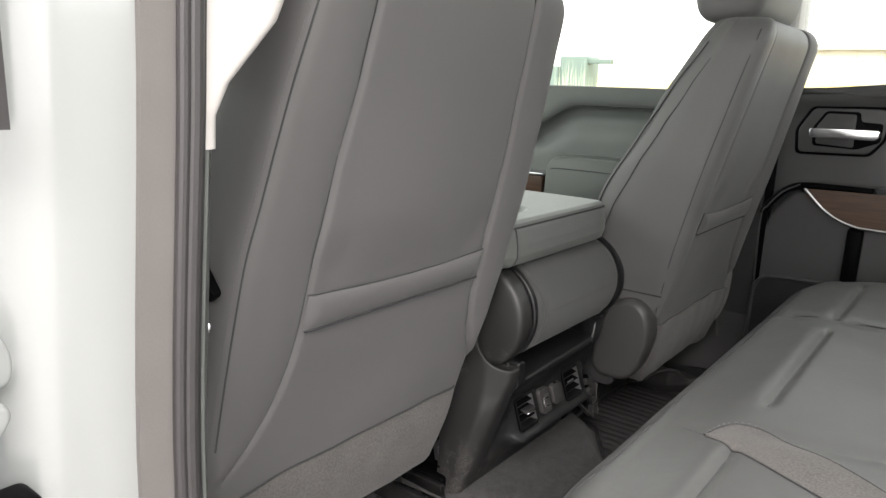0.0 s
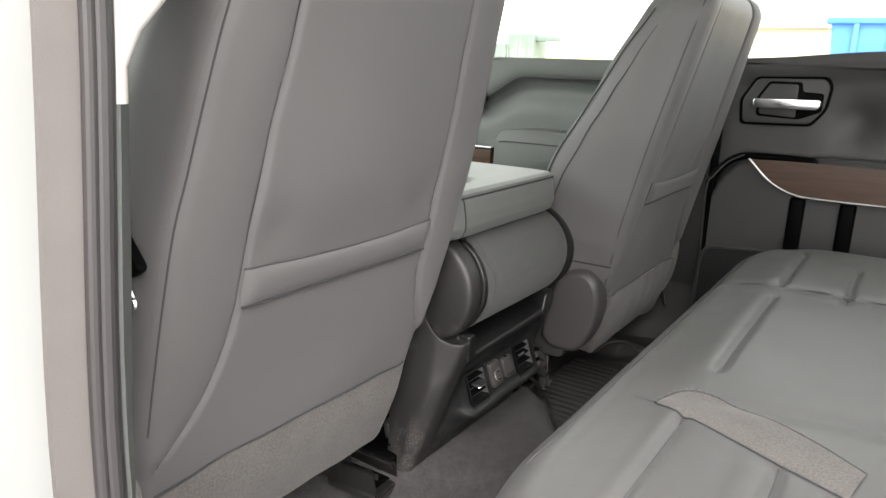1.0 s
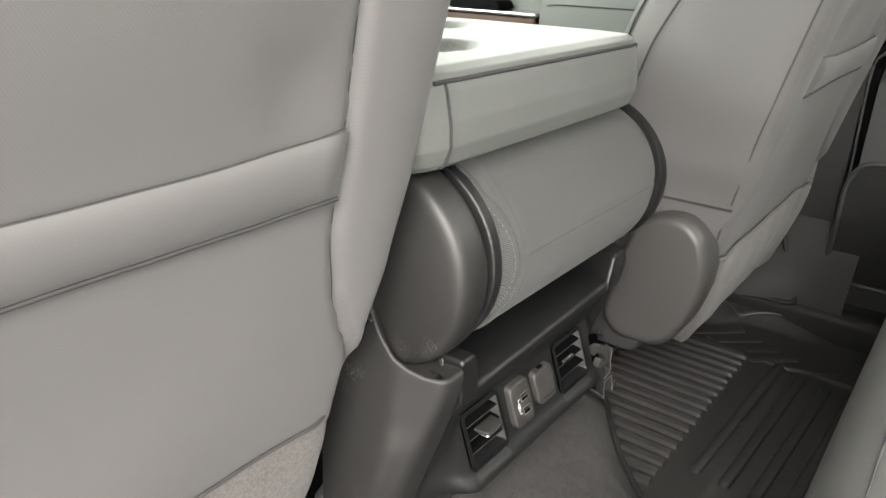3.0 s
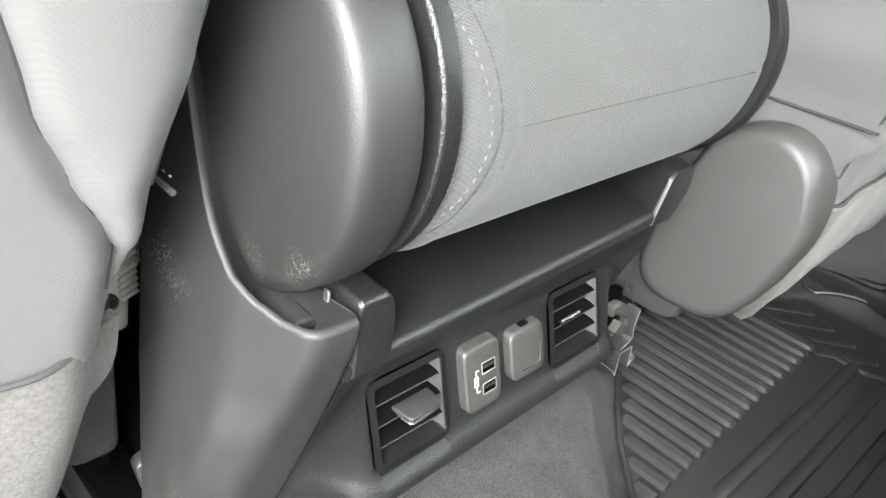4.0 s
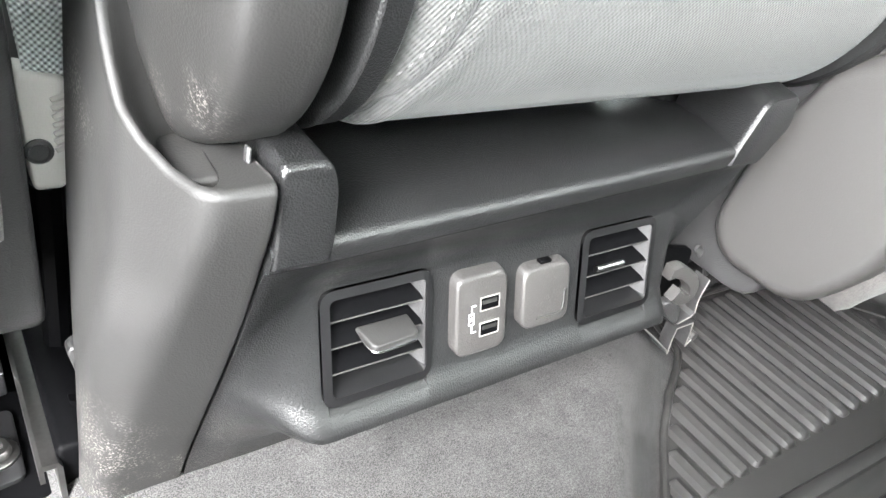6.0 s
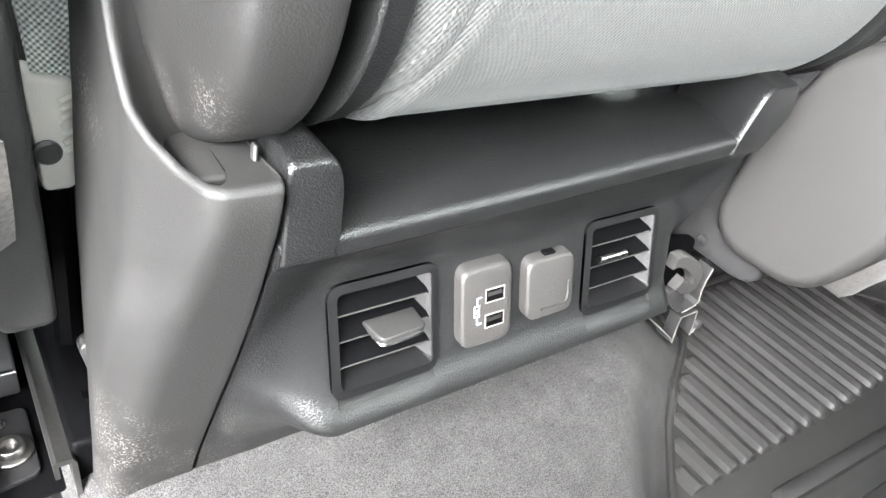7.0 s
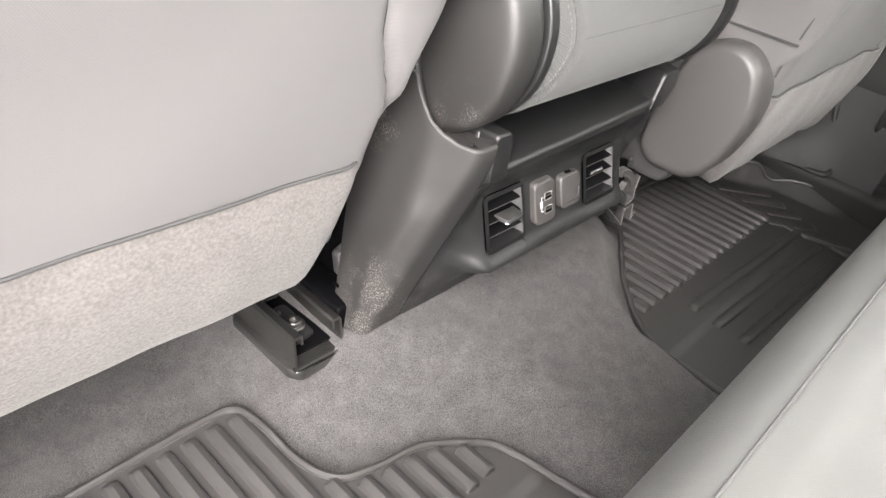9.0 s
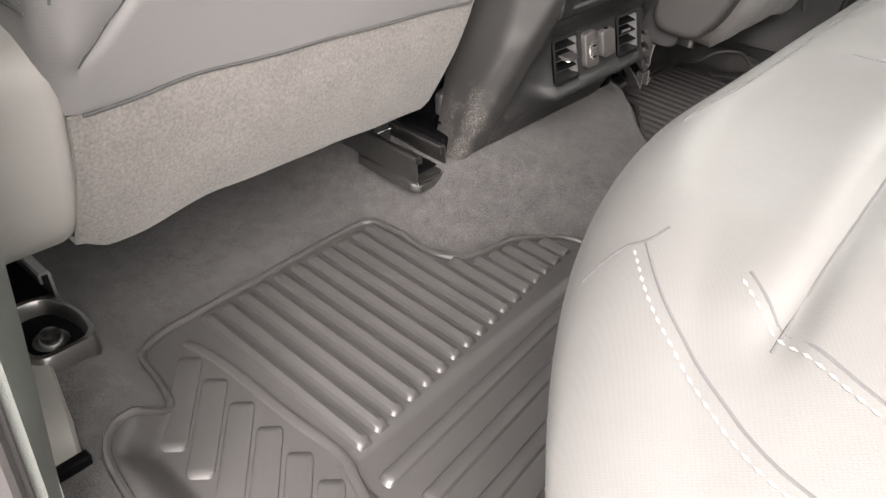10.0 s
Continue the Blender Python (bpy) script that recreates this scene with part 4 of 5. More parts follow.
        return (x, yc - r * math.cos(w), zc + r * math.sin(w))
    arc = [-1.5 + 3.0 * k / 36 for k in range(37)]
    part("seam", tube([on_roll(edge_x(w), w, 0.0001) for w in arc], 0.0006), SEAM, con)
    part("stitching", stitches([on_roll(edge_x(w) - 0.0075, w, 0.0004) for w in arc], 0.0036, 0.0020, 0.0006), DULLTHREAD, con)
    part("seam", tube([on_roll(-0.092 + 0.272 * k / 18, 0.035, 0.0001) for k in range(19)], 0.0006), SEAM, con)
    barrel = [(-0.1845, 0.0), (-0.1832, 0.030), (-0.1802, 0.055), (-0.1774, 0.0690), (-0.1756, 0.0768), (-0.1742, 0.0812), (-0.1727, 0.0842), (-0.1708, 0.0864), (-0.1683, 0.0880), (-0.1645, 0.0890), (-0.158, 0.0893), (-0.150, 0.0893), (-0.1450, 0.0890), (-0.1432, 0.0880), (-0.1428, 0.085), (-0.1428, 0.07)]
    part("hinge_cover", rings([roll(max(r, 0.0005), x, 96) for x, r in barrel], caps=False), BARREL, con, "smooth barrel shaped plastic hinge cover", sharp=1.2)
    part("hinge_ring", rings([roll(r, x, 96) for x, r in ((-0.1318, 0.06), (-0.1318, 0.0850), (-0.1310, 0.0864), (-0.1300, 0.0868), (-0.1285, 0.0862), (-0.120, 0.0856), (-0.1182, 0.0838), (-0.1180, 0.07))]), PLASTIC, con)
    part("hinge_core", rings([roll(0.060, x) for x in (-0.150, -0.120)]), BLACK, con)
    part("hinge_ring", rings([roll(r, x) for x, r in ((0.190, 0.07), (0.190, 0.087), (0.194, 0.089), (0.203, 0.089), (0.206, 0.086), (0.206, 0.0))]), PLASTIC, con)
    part("tag", box(0.1640, 0.1668, 0.0195, 0.0203, 0.309, 0.3200, 0.0002, 1), WHITE, con, "small white cloth tag")

    def pad_pt(u, v):
        # u across, v along the outline from the lower rear edge over the top to the front
        x = -0.197 + 0.378 * u
        out = [(0.030, 0.476), (0.010, 0.4765), (0.001, 0.482), (-0.0045, 0.495), (-0.004, 0.512), (0.000, 0.534), (0.004, 0.545), (0.012, 0.5492), (0.05, 0.550), (0.10, 0.550), (0.20, 0.550), (0.35, 0.548), (0.48, 0.54), (0.50, 0.50)]
        t = v * (len(out) - 1)
        i = min(len(out) - 2, int(t))
        f = t - i
        y, z = out[i][0] + (out[i + 1][0] - out[i][0]) * f, out[i][1] + (out[i + 1][1] - out[i][1]) * f
        e = smoothstep(0.0, 0.07, u) * smoothstep(1.0, 0.88, u)
        side = 1 - math.sqrt(max(0.0, 1 - (1 - e) ** 2))
        z -= 0.045 * side * smoothstep(0.482, 0.547, z)
        turn = max(0.0, (u - 0.84) / 0.16), max(0.0, (0.10 - u) / 0.10)
        y += (0.050 * (1 - math.sqrt(max(0.0, 1 - turn[0] ** 2))) + 0.024 * (1 - math.sqrt(max(0.0, 1 - turn[1] ** 2)))) * smoothstep(0.10, -0.01, y)
        for cx, cy in ((-0.085, 0.085), (0.055, 0.20)):
            d = math.hypot((x - cx) / 0.055, (y - cy) / 0.040)
            z -= 0.010 * smoothstep(1.0, 0.78, d) * (y > 0.01)
        return (x, y, z)
    pad = sheet(pad_pt, 90, 120, 0.012)
    part("pad", pad, PADVINYL, con, "padded grey top with shallow cup recesses")
    part("seam", tube([tuple(Vector(pad_pt(0.05 + 0.91 * k / 28, 5.5 / 13)) + Vector((0, -0.0006, 0.0006))) for k in range(29)], 0.0017), SEAM, con)
    part("seam", tube([tuple(Vector(pad_pt(0.075, (1.5 + 3.9 * k / 8) / 13)) + Vector((0, -0.0005, 0))) for k in range(9)], 0.0012), SEAM, con)
    part("pad_core", box(-0.175, 0.16, 0.03, 0.48, 0.46, 0.50, 0.02), BLACK, con)
    return con


console()


# ---- seat belt between driver seat and console ----
def belt():
    b = thing("seat_belt", (-0.20, 0.155, 0.0), "pale grey belt webbing with a ribbed buckle beside the driver seat", "seat belt")
    part("webbing", sheet(lambda u, v: (-0.2045 + 0.024 * u - 0.012 * v + 0.002 * math.sin(2 * v), 0.138 - 0.004 * v + 0.003 * math.sin(3 * u), 0.276 + 0.10 * v - 0.008 * u), 10, 22, 0.0016), WEBBING, b, "pale woven webbing")
    part("webbing", sheet(lambda u, v: (-0.186 + 0.012 * u - 0.004 * v, 0.150 + 0.004 * math.sin(2 * u), 0.262 + 0.07 * v), 8, 16, 0.0016), WEBBING, b, "pale woven webbing")
    part("buckle", prism(round_poly([(-0.2075, 0.230), (-0.193, 0.230), (-0.1885, 0.286), (-0.199, 0.288), (-0.2095, 0.292)], 0.004), "y", 0.134, 0.150, 0.003), TRIM, b, "pale plastic buckle")
    for k in range(7):
        part("rib", strip([(-0.1965, 0.1335, 0.2515 + 0.0042 * k), (-0.1862, 0.1335, 0.2555 + 0.0042 * k)], 0.0024, 0.0022, up=(0, -1, 0)), TRIM, b)
    part("button", lathe((-0.2035, 0.1345, 0.252), (0, -1, 0), [(0, 0.0062), (0.002, 0.0062), (0.003, 0.0048), (0.0022, 0.0040), (0.0024, 0.0005)], 18), DOORGREY, b)
    part("stalk", tube([(-0.199, 0.160, 0.22), (-0.200, 0.165, 0.17), (-0.202, 0.17, 0.10), (-0.204, 0.17, 0.03)], 0.008, 8), BLACK, b)
    return b


belt()


def belt_anchor():
    a = thing("belt_anchor", (-0.735, 0.02, 0.5), "black plastic belt guide with a chrome hook beside the driver seat", "belt anchor")
    tri = round_poly([(-0.012, 0.552), (0.014, 0.582), (0.040, 0.580), (0.040, 0.545), (0.005, 0.541)], 0.006)
    part("guide", prism(tri, "x", -0.702, -0.713, 0.003), BLACK, a)
    part("hook", tube([(-0.707, 0.022, 0.540), (-0.705, 0.018, 0.528), (-0.704, 0.012, 0.514), (-0.705, 0.018, 0.508)], 0.0030, 8), CHROME, a, "small chrome hook")
    part("strap", box(-0.724, -0.720, 0.03, 0.075, 0.40, 0.98, 0.0015, 1), BLACK, a)
    return a


belt_anchor()


# ---- passenger seat latch bracket beside the console ----
def bracket():
    b = thing("floor_bracket", (0.20, 0.03, 0.02), "bent dark steel bracket with a grey hooked eye beside the console", "bracket")
    # flat hook: an open ring on a short neck
    ring = smooth_path([(0.148, 0, 0.182), (0.156, 0, 0.182), (0.165, 0, 0.178), (0.176, 0, 0.171), (0.184, 0, 0.163), (0.187, 0, 0.155), (0.184, 0, 0.151), (0.175, 0, 0.153), (0.166, 0, 0.159)], 4)
    secs = []
    for i, p in enumerate(ring):
        d = (ring[min(i + 1, len(ring) - 1)] - ring[max(i - 1, 0)]).normalized()
        side = Vector((-d.z, 0, d.x))
        secs.append([tuple(Vector((p.x, y, p.z)) + side * q) for q, y in ((-0.0052, 0.0135), (-0.0042, 0.0120), (0.0042, 0.0120), (0.0052, 0.0135), (0.0052, 0.020), (-0.0052, 0.020))])
    part("eye", rings(secs), RECLINER, b, "grey open ring hook")
    part("neck", prism(round_poly([(0.159, 0.152), (0.170, 0.153), (0.176, 0.149), (0.184, 0.140), (0.188, 0.127), (0.185, 0.125), (0.174, 0.133), (0.163, 0.144)], 0.003), "y", 0.0135, 0.021, 0.0012), DOORGREY, b)
    for pts, deep in (([(0.208, 0.016, 0.160), (0.207, 0.016, 0.150), (0.207, 0.016, 0.140), (0.211, 0.016, 0.127), (0.208, 0.016, 0.124), (0.194, 0.016, 0.121)], 0.012), ([(0.142, 0.018, 0.137), (0.169, 0.018, 0.116), (0.198, 0.017, 0.092), (0.201, 0.016, 0.087)], 0.016),
                      ([(0.201, 0.016, 0.087), (0.198, 0.016, 0.102), (0.197, 0.016, 0.115), (0.217, 0.016, 0.115), (0.221, 0.016, 0.100), (0.223, 0.016, 0.088), (0.228, 0.016, 0.094)], 0.010)):
        P = [Vector(p) for p in pts]
        blade = part("blade", rings([[tuple(p + Vector(o)) for o in ((-0.0007, -0.0005, 0.0007), (0.0007, -0.0005, -0.0007), (0.0007, deep, -0.0007), (-0.0007, deep, 0.0007))] for p in P]), DOORGREY, b, smooth=False)
        # a thin paler line along the blade's rear edge
        part("edge", tube([tuple(p + Vector((0, -0.0006, 0))) for p in P], 0.0006, 6, False), SHIELD, blade, "thin paler edge")
    part("backing", prism(round_poly([(0.150, 0.150), (0.150, 0.190), (0.200, 0.178), (0.208, 0.130), (0.196, 0.100), (0.165, 0.112)], 0.008), "y", 0.034, 0.038), BLACK, b)
    part("pin", lathe((0.2265, 0.013, 0.0985), (0, 1, 0), [(0, 0.0036), (0.008, 0.0036)], 12), RECLINER, b)
    part("strap", strip([(0.206, 0.034, 0.177), (0.217, 0.033, 0.167), (0.227, 0.032, 0.157), (0.235, 0.032, 0.145)], 0.007, 0.0025, up=(0, -1, 0)), DOORGREY, b, "dark webbing strap")
    return b


bracket()


# ---- rear bench ----
def bench_front(x):
    return -0.262 - 1.2 * max(0.0, abs(x) - 0.45) ** 2


def bench_top(x, y):
    f = bench_front(x)
    z = 0.370 + 0.014 * smoothstep(f - 0.02, f - 0.13, y)
    crease = 0.0065
    for g, spans in ((-0.390, ((-0.65, -0.335), (-0.20, 0.18), (0.262, 0.55))), (-0.492, ((-0.50, -0.395), (0.20, 0.46)))):
        for a, b in spans:
            z -= crease * math.exp(-((y - g) / 0.0065) ** 2) * smoothstep(a - 0.01, a + 0.02, x) * smoothstep(b + 0.01, b - 0.02, x)
            z += 0.002 * math.exp(-((y - g - 0.02) / 0.015) ** 2) * smoothstep(a - 0.01, a + 0.02, x) * smoothstep(b + 0.01, b - 0.02, x)
    # valleys between the seats
    z -= 0.005 * math.exp(-((x - 0.255) / 0.02) ** 2) + 0.004 * math.exp(-((x + 0.30 + 0.25 * (y + 0.36)) / 0.02) ** 2) * smoothstep(-0.30, -0.36, y)
    z -= 0.045 * smoothstep(0.58, 0.76, abs(x))
    z += 0.0015 * noise.noise((x * 7, y * 7, 4))
    return z


def bench():
    b = thing("rear_bench", (0, -0.6, 0.0), "charcoal cloth rear bench seat with stitched seams and felt insert", "bench seat")

    def surf(u, v):
        x = -0.765 + 1.53 * u
        f = bench_front(x)
        if v < 0.12:
            t = v / 0.12
            return (x, f - 0.060 + 0.060 * t, 0.10 + 0.22 * t)
        if v < 0.20:
            q = (v - 0.12) / 0.08 * math.pi / 2
            top = bench_top(x, f - 0.052)
            return (x, f - 0.052 * (1 - math.cos(q)), 0.32 + (top - 0.32) * math.sin(q))
        t = (v - 0.20) / 0.80
        y = f - 0.052 + (-0.95 - f + 0.052) * t
        return (x, y, bench_top(x, y))
    whole = sheet(surf, 200, 260)
    whole.verts.index_update()
    pieces = split(whole, [("left", lambda c: c.x < -0.30 - 0.25 * (c.y + 0.36)), ("middle", lambda c: c.x < 0.255), ("right", lambda c: True)])
    for k in ("left", "middle", "right"):
        part("seat_cushion", pieces[k], BENCH, b)
    part("base", box(-0.74, 0.74, -0.93, -0.47, 0.0, 0.30, 0.02), BLACK, b)

    def on(x, y, out=0.0003):
        return (x, y, bench_top(x, y) + out)

    def front_line(x):
        """On the rounded front edge."""
        f, off = bench_front(x), 0.030 - 0.020 * smoothstep(0.42, 0.60, abs(x))
        q = math.acos(1 - off / 0.052)
        return (x, f - off, 0.32 + (bench_top(x, f - 0.052) - 0.32) * math.sin(q) + 0.0007)
    part("seam", tube([front_line(-0.50 + 1.10 * k / 40) for k in range(41)], 0.0007), FOLD, b)
    for y, spans in ((-0.390, ((-0.65, -0.335), (-0.20, 0.18), (0.262, 0.55))), (-0.492, ((-0.50, -0.395), (0.20, 0.46)))):
        for a, c in spans:
            part("crease", tube([on(a + (c - a) * k / 16, y, -0.0002) for k in range(17)], 0.0008), FOLD, b)
    part("seam", tube([on(0.262, -0.32 - 0.5 * k / 14) for k in range(15)], 0.0011), SEAM, b)
    part("stitching", stitches([on(0.270, -0.385 - 0.45 * k / 14, 0.0006) for k in range(15)], 0.005, 0.0028, 0.0006), THREAD, b)
    def over(x, y, out=0.0003):
        """On the bench, its rounded front edge included."""
        off = max(0.0008, bench_front(x) - y)
        if off > 0.052:
            return on(x, y, out)
        q = math.acos(1 - off / 0.052)
        return (x, y, 0.32 + (bench_top(x, bench_front(x) - 0.052) - 0.32) * math.sin(q) + out)
    part("seam", tube([over(x, y, -0.0004) for x, y in ((-0.640, -0.3115), (-0.632, -0.315), (-0.625, -0.320), (-0.621, -0.327), (-0.612, -0.331))], 0.0009), SEAM, b)
    # end bolster: two heavy rows of plump stitches, each beside its seam
    for line, aside in (([(-0.627, -0.324), (-0.642, -0.336), (-0.653, -0.347), (-0.663, -0.360), (-0.671, -0.371), (-0.679, -0.384), (-0.686, -0.396), (-0.693, -0.414), (-0.700, -0.45), (-0.704, -0.52)], (0.0042, -0.0030)),
                        ([(-0.628, -0.368), (-0.637, -0.379), (-0.643, -0.389), (-0.648, -0.400), (-0.652, -0.410), (-0.656, -0.420), (-0.663, -0.445), (-0.668, -0.50)], (0.0046, -0.0010))):
        part("seam", tube([over(x + aside[0], y + aside[1], -0.0003) for x, y in line], 0.0008), FOLD, b)
        part("stitching", stitches([over(x, y, 0.0004) for x, y in line], 0.0042, 0.0012, 0.0009), THREAD, b)
    # felt insert between the left and the middle seat
    arc = smooth_path([(-0.324, -0.354, 0), (-0.299, -0.359, 0), (-0.280, -0.374, 0), (-0.274, -0.403, 0), (-0.286, -0.436, 0), (-0.299, -0.468, 0), (-0.315, -0.497, 0), (-0.336, -0.529, 0), (-0.36, -0.56, 0)], 6)
    chord = smooth_path([(-0.326, -0.357, 0), (-0.334, -0.376, 0), (-0.343, -0.395, 0), (-0.350, -0.411, 0), (-0.357, -0.426, 0), (-0.371, -0.454, 0), (-0.385, -0.483, 0), (-0.398, -0.512, 0), (-0.415, -0.55, 0)], 6)
    part("crease", tube([on(-0.309, -0.326, -0.0003), on(-0.313, -0.340, -0.0003), on(-0.322, -0.354, -0.0003)], 0.0008), FOLD, b)
    n = min(len(arc), len(chord))
    part("felt_insert", rings([[on(*(arc[i].lerp(chord[i], k / 8).xy), 0.0022 * math.sin(math.pi * k / 8) + 0.0012) for k in range(9)] for i in range(n)], closed=False), FELT, b, "fuzzy grey felt insert")
    part("seam", tube([on(p.x + 0.001, p.y, 0.0005) for p in arc], 0.0012, 6, False), SEAM, b)
    part("seam", tube([on(p.x - 0.001, p.y, 0.0005) for p in chord], 0.0010, 6, False), SEAM, b)
    part("stitching", stitches([on(p.x + 0.006, p.y + 0.002, 0.0008) for p in arc[::4]], 0.0046, 0.0026, 0.0009), THREAD, b)
    return b


bench()


# ---- floor mats ----
def mat_height(x, y):
    return max(0.004, tunnel(x, y) + 0.009)


def mat(sign, top, ends, label, ribs2):
    m = thing("floor_mat", (sign * 0.45, -0.1, 0.0), label, "floor mat", "rubber floor mats")

    top = [(p.x, p.y) for p in smooth_path([(x, y, 0) for x, y in top], 5)]
    xs0, xs1 = top[0][0], top[-1][0]

    def top_y(x):
        for (a, ya), (c, yc) in zip(top, top[1:]):
            if x <= c:
                return ya + (yc - ya) * (x - a) / (c - a)
        return top[-1][1]

    def pt(u, v):
        x = xs0 + (xs1 - xs0) * u
        y = min(-0.36 + 0.485 * v, top_y(x))
        z = mat_height(sign * x, y)
        z -= 0.004 * smoothstep(0.600, 0.596, x) * smoothstep(-0.128, -0.134, y)
        return (sign * x, y, z)
    part("base", sheet(pt, 200, 90, 0.003), RUBBER, m)
    edge = [Vector((sign * x, y, mat_height(sign * x, y) + 0.002)) for x, y in [(xs0, -0.36)] + top + [(xs1, -0.36)]]
    fine = []
    for a, c in zip(edge, edge[1:]):
        k = max(1, int((c - a).length / 0.01))
        fine += [a.lerp(c, i / k) for i in range(k)]
    fine = [Vector((p.x, p.y, mat_height(p.x, p.y) + 0.002)) for p in fine]
    part("rim", tube(fine, 0.0038, 8, False), RUBBER, m)
    n = 17 if sign < 0 else 18
    for k in range(n):
        x = 0.568 - 0.0245 * k if sign < 0 else 0.5805 - 0.0232 * k
        y1 = min(top_y(x) - 0.007, 0.110)
        y0 = ends[0] + (ends[1] - ends[0]) * k / (n - 1)
        if y1 - y0 < 0.022:
            continue
        part("rib", strip([(sign * x, y0, mat_height(sign * x, y0) - 0.001), (sign * x, y1, mat_height(sign * x, y1) - 0.001)], 0.0180, 0.0085), RUBBER, m)
    for a, c in ribs2:
        pts = [Vector((sign * a[0], a[1], 0)).lerp(Vector((sign * c[0], c[1], 0)), k / 8) for k in range(9)]
        part("rib", strip([(p.x, p.y, mat_height(p.x, p.y) - 0.001) for p in pts], 0.0245, 0.0040, n=14, run=6, flat=1.7), RUBBER, m)
    border = [(0.606, 0.088), (0.597, 0.04), (0.594, -0.06), (0.590, -0.12), (0.60, -0.15), (0.62, -0.20)]
    part("rib", strip([(sign * x, y, mat_height(sign * x, y) - 0.001) for x, y in border], 0.012, 0.005), RUBBER, m)
    for y in ((-0.160, -0.198, -0.236, -0.274) if sign < 0 else (-0.110, -0.147, -0.185, -0.223, -0.261)):
        ridge = []
        for k in range(13):
            x = 0.585 - 0.03 * (y + 0.16) / -0.1 + (0.24 - 0.585 + 0.03 * (y + 0.16) / -0.1) * k / 12
            yr = y - 0.008 + 0.016 * k / 12
            ridge.append((sign * x, yr, mat_height(sign * x, yr) - 0.004 * smoothstep(-0.128, -0.134, yr) - 0.0012))
        part("channel_ridge", strip(ridge, 0.018, 0.0070), RUBBER, m)
    return m


LEFT_TOP = [(0.120, -0.20), (0.141, -0.093), (0.165, -0.062), (0.202, -0.036), (0.230, -0.029), (0.251, -0.026), (0.275, -0.020), (0.289, -0.013), (0.300, 0.002), (0.307, 0.025), (0.311, 0.074), (0.315, 0.105), (0.324, 0.117), (0.335, 0.119), (0.36, 0.1195), (0.40, 0.1185), (0.56, 0.113), (0.59, 0.112), (0.609, 0.111), (0.632, 0.106), (0.648, 0.092), (0.652, 0.06), (0.660, 0.030), (0.668, 0.018), (0.690, 0.012), (0.715, 0.012), (0.730, 0.0), (0.742, -0.03), (0.750, -0.10)]
RIGHT_TOP = [(0.108, -0.22), (0.116, -0.15), (0.132, -0.10), (0.156, -0.066), (0.180, -0.042), (0.204, -0.020), (0.228, 0.001), (0.252, 0.019), (0.276, 0.033), (0.302, 0.050), (0.320, 0.068), (0.327, 0.095), (0.336, 0.113), (0.36, 0.1195), (0.40, 0.1185), (0.56, 0.113), (0.59, 0.112), (0.609, 0.111), (0.66, 0.08), (0.69, 0.03), (0.71, -0.02), (0.735, -0.10)]
DIAG = [((0.612 + 0.0, 0.066 - 0.040 * k), (0.690, -0.020 - 0.039 * k)) for k in range(6)]
mat(-1, LEFT_TOP, (-0.132, -0.100), "black ribbed rubber floor mat behind the driver seat", DIAG)
mat(1, RIGHT_TOP, (-0.071, -0.067), "black ribbed rubber floor mat behind the passenger seat", [((0.612 - 0.011 * k, 0.040 - 0.036 * k), (0.678 - 0.015 * k, -0.035 - 0.033 * k)) for k in range(4)])


# ---- cab shell ----
def wall(name, bm, mat_, label, category="wall"):
    return tagged(part(name, bm, mat_, sharp=0.5), label, category, kind="structure")


wall("roof", box(-0.78, 0.78, -1.25, 0.85, 1.22, 1.27, 0.01), HEADLINER, "pale grey headliner under the roof", "headliner")
wall("wall_rear", box(-0.86, 0.86, -1.25, -1.20, -0.1, 0.88), DOORGREY, "dark rear wall of the cab")
wall("dashboard", box(-0.80, 0.80, 1.10, 1.40, 0.0, 0.66, 0.04), PLASTIC, "dark dashboard", "dashboard")
wall("bulkhead", box(-0.86, 0.86, 1.40, 1.45, -0.1, 0.70), BLACK, "dark front bulkhead")
wall("sill_left", prism(round_poly([(-0.93, -0.14), (-0.775, -0.14), (-0.765, 0.025), (-0.80, 0.035), (-0.90, 0.01)], 0.012), "y", -1.20, 1.10), PLASTIC, "dark plastic door sill plate", "sill")
wall("sill_right", prism(round_poly([(0.93, -0.14), (0.735, -0.14), (0.725, 0.050), (0.745, 0.062), (0.93, 0.06)], 0.012), "y", -1.20, 1.10), FOOTTRIM, "black plastic door sill plate", "sill")
wall("pillar_right", rings([[(x, y, z) for x, y in ((0.80, -0.115), (0.80, 0.03), (0.93, 0.03), (0.93, -0.115))] for z in (0.06, 0.30, 0.762)]), FOOTTRIM, "black lower pillar trim", "pillar")
wall("pillar_right_upper", box(0.79, 0.90, -0.145, 0.02, 0.762, 1.24, 0.015), TRIM, "light grey upper pillar trim", "pillar")
wall("pillar_rear_right", box(0.80, 0.92, -1.22, -0.98, 0.5, 1.24, 0.02), TRIM, "light grey rear pillar trim", "pillar")
wall("pillar_rear_left", box(-0.95, -0.80, -1.30, -1.06, -0.2, 1.24, 0.02), PAINT, "white rear pillar of the open doorway", "pillar")
wall("rail_right", box(0.76, 0.90, -1.22, 0.85, 1.17, 1.27, 0.02), TRIM, "light grey roof rail", "roof rail")
wall("rail_left", box(-0.90, -0.76, -1.22, 0.85, 1.17, 1.27, 0.02), TRIM, "light grey roof rail", "roof rail")
for s, n in ((-1, "left"), (1, "right")):
    wall("windscreen_pillar_" + n, tube([(s * 0.82, 1.28, 0.70), (s * 0.78, 0.80, 1.22)], 0.035, 10, False), TRIM, "light grey windscreen pillar", "pillar")


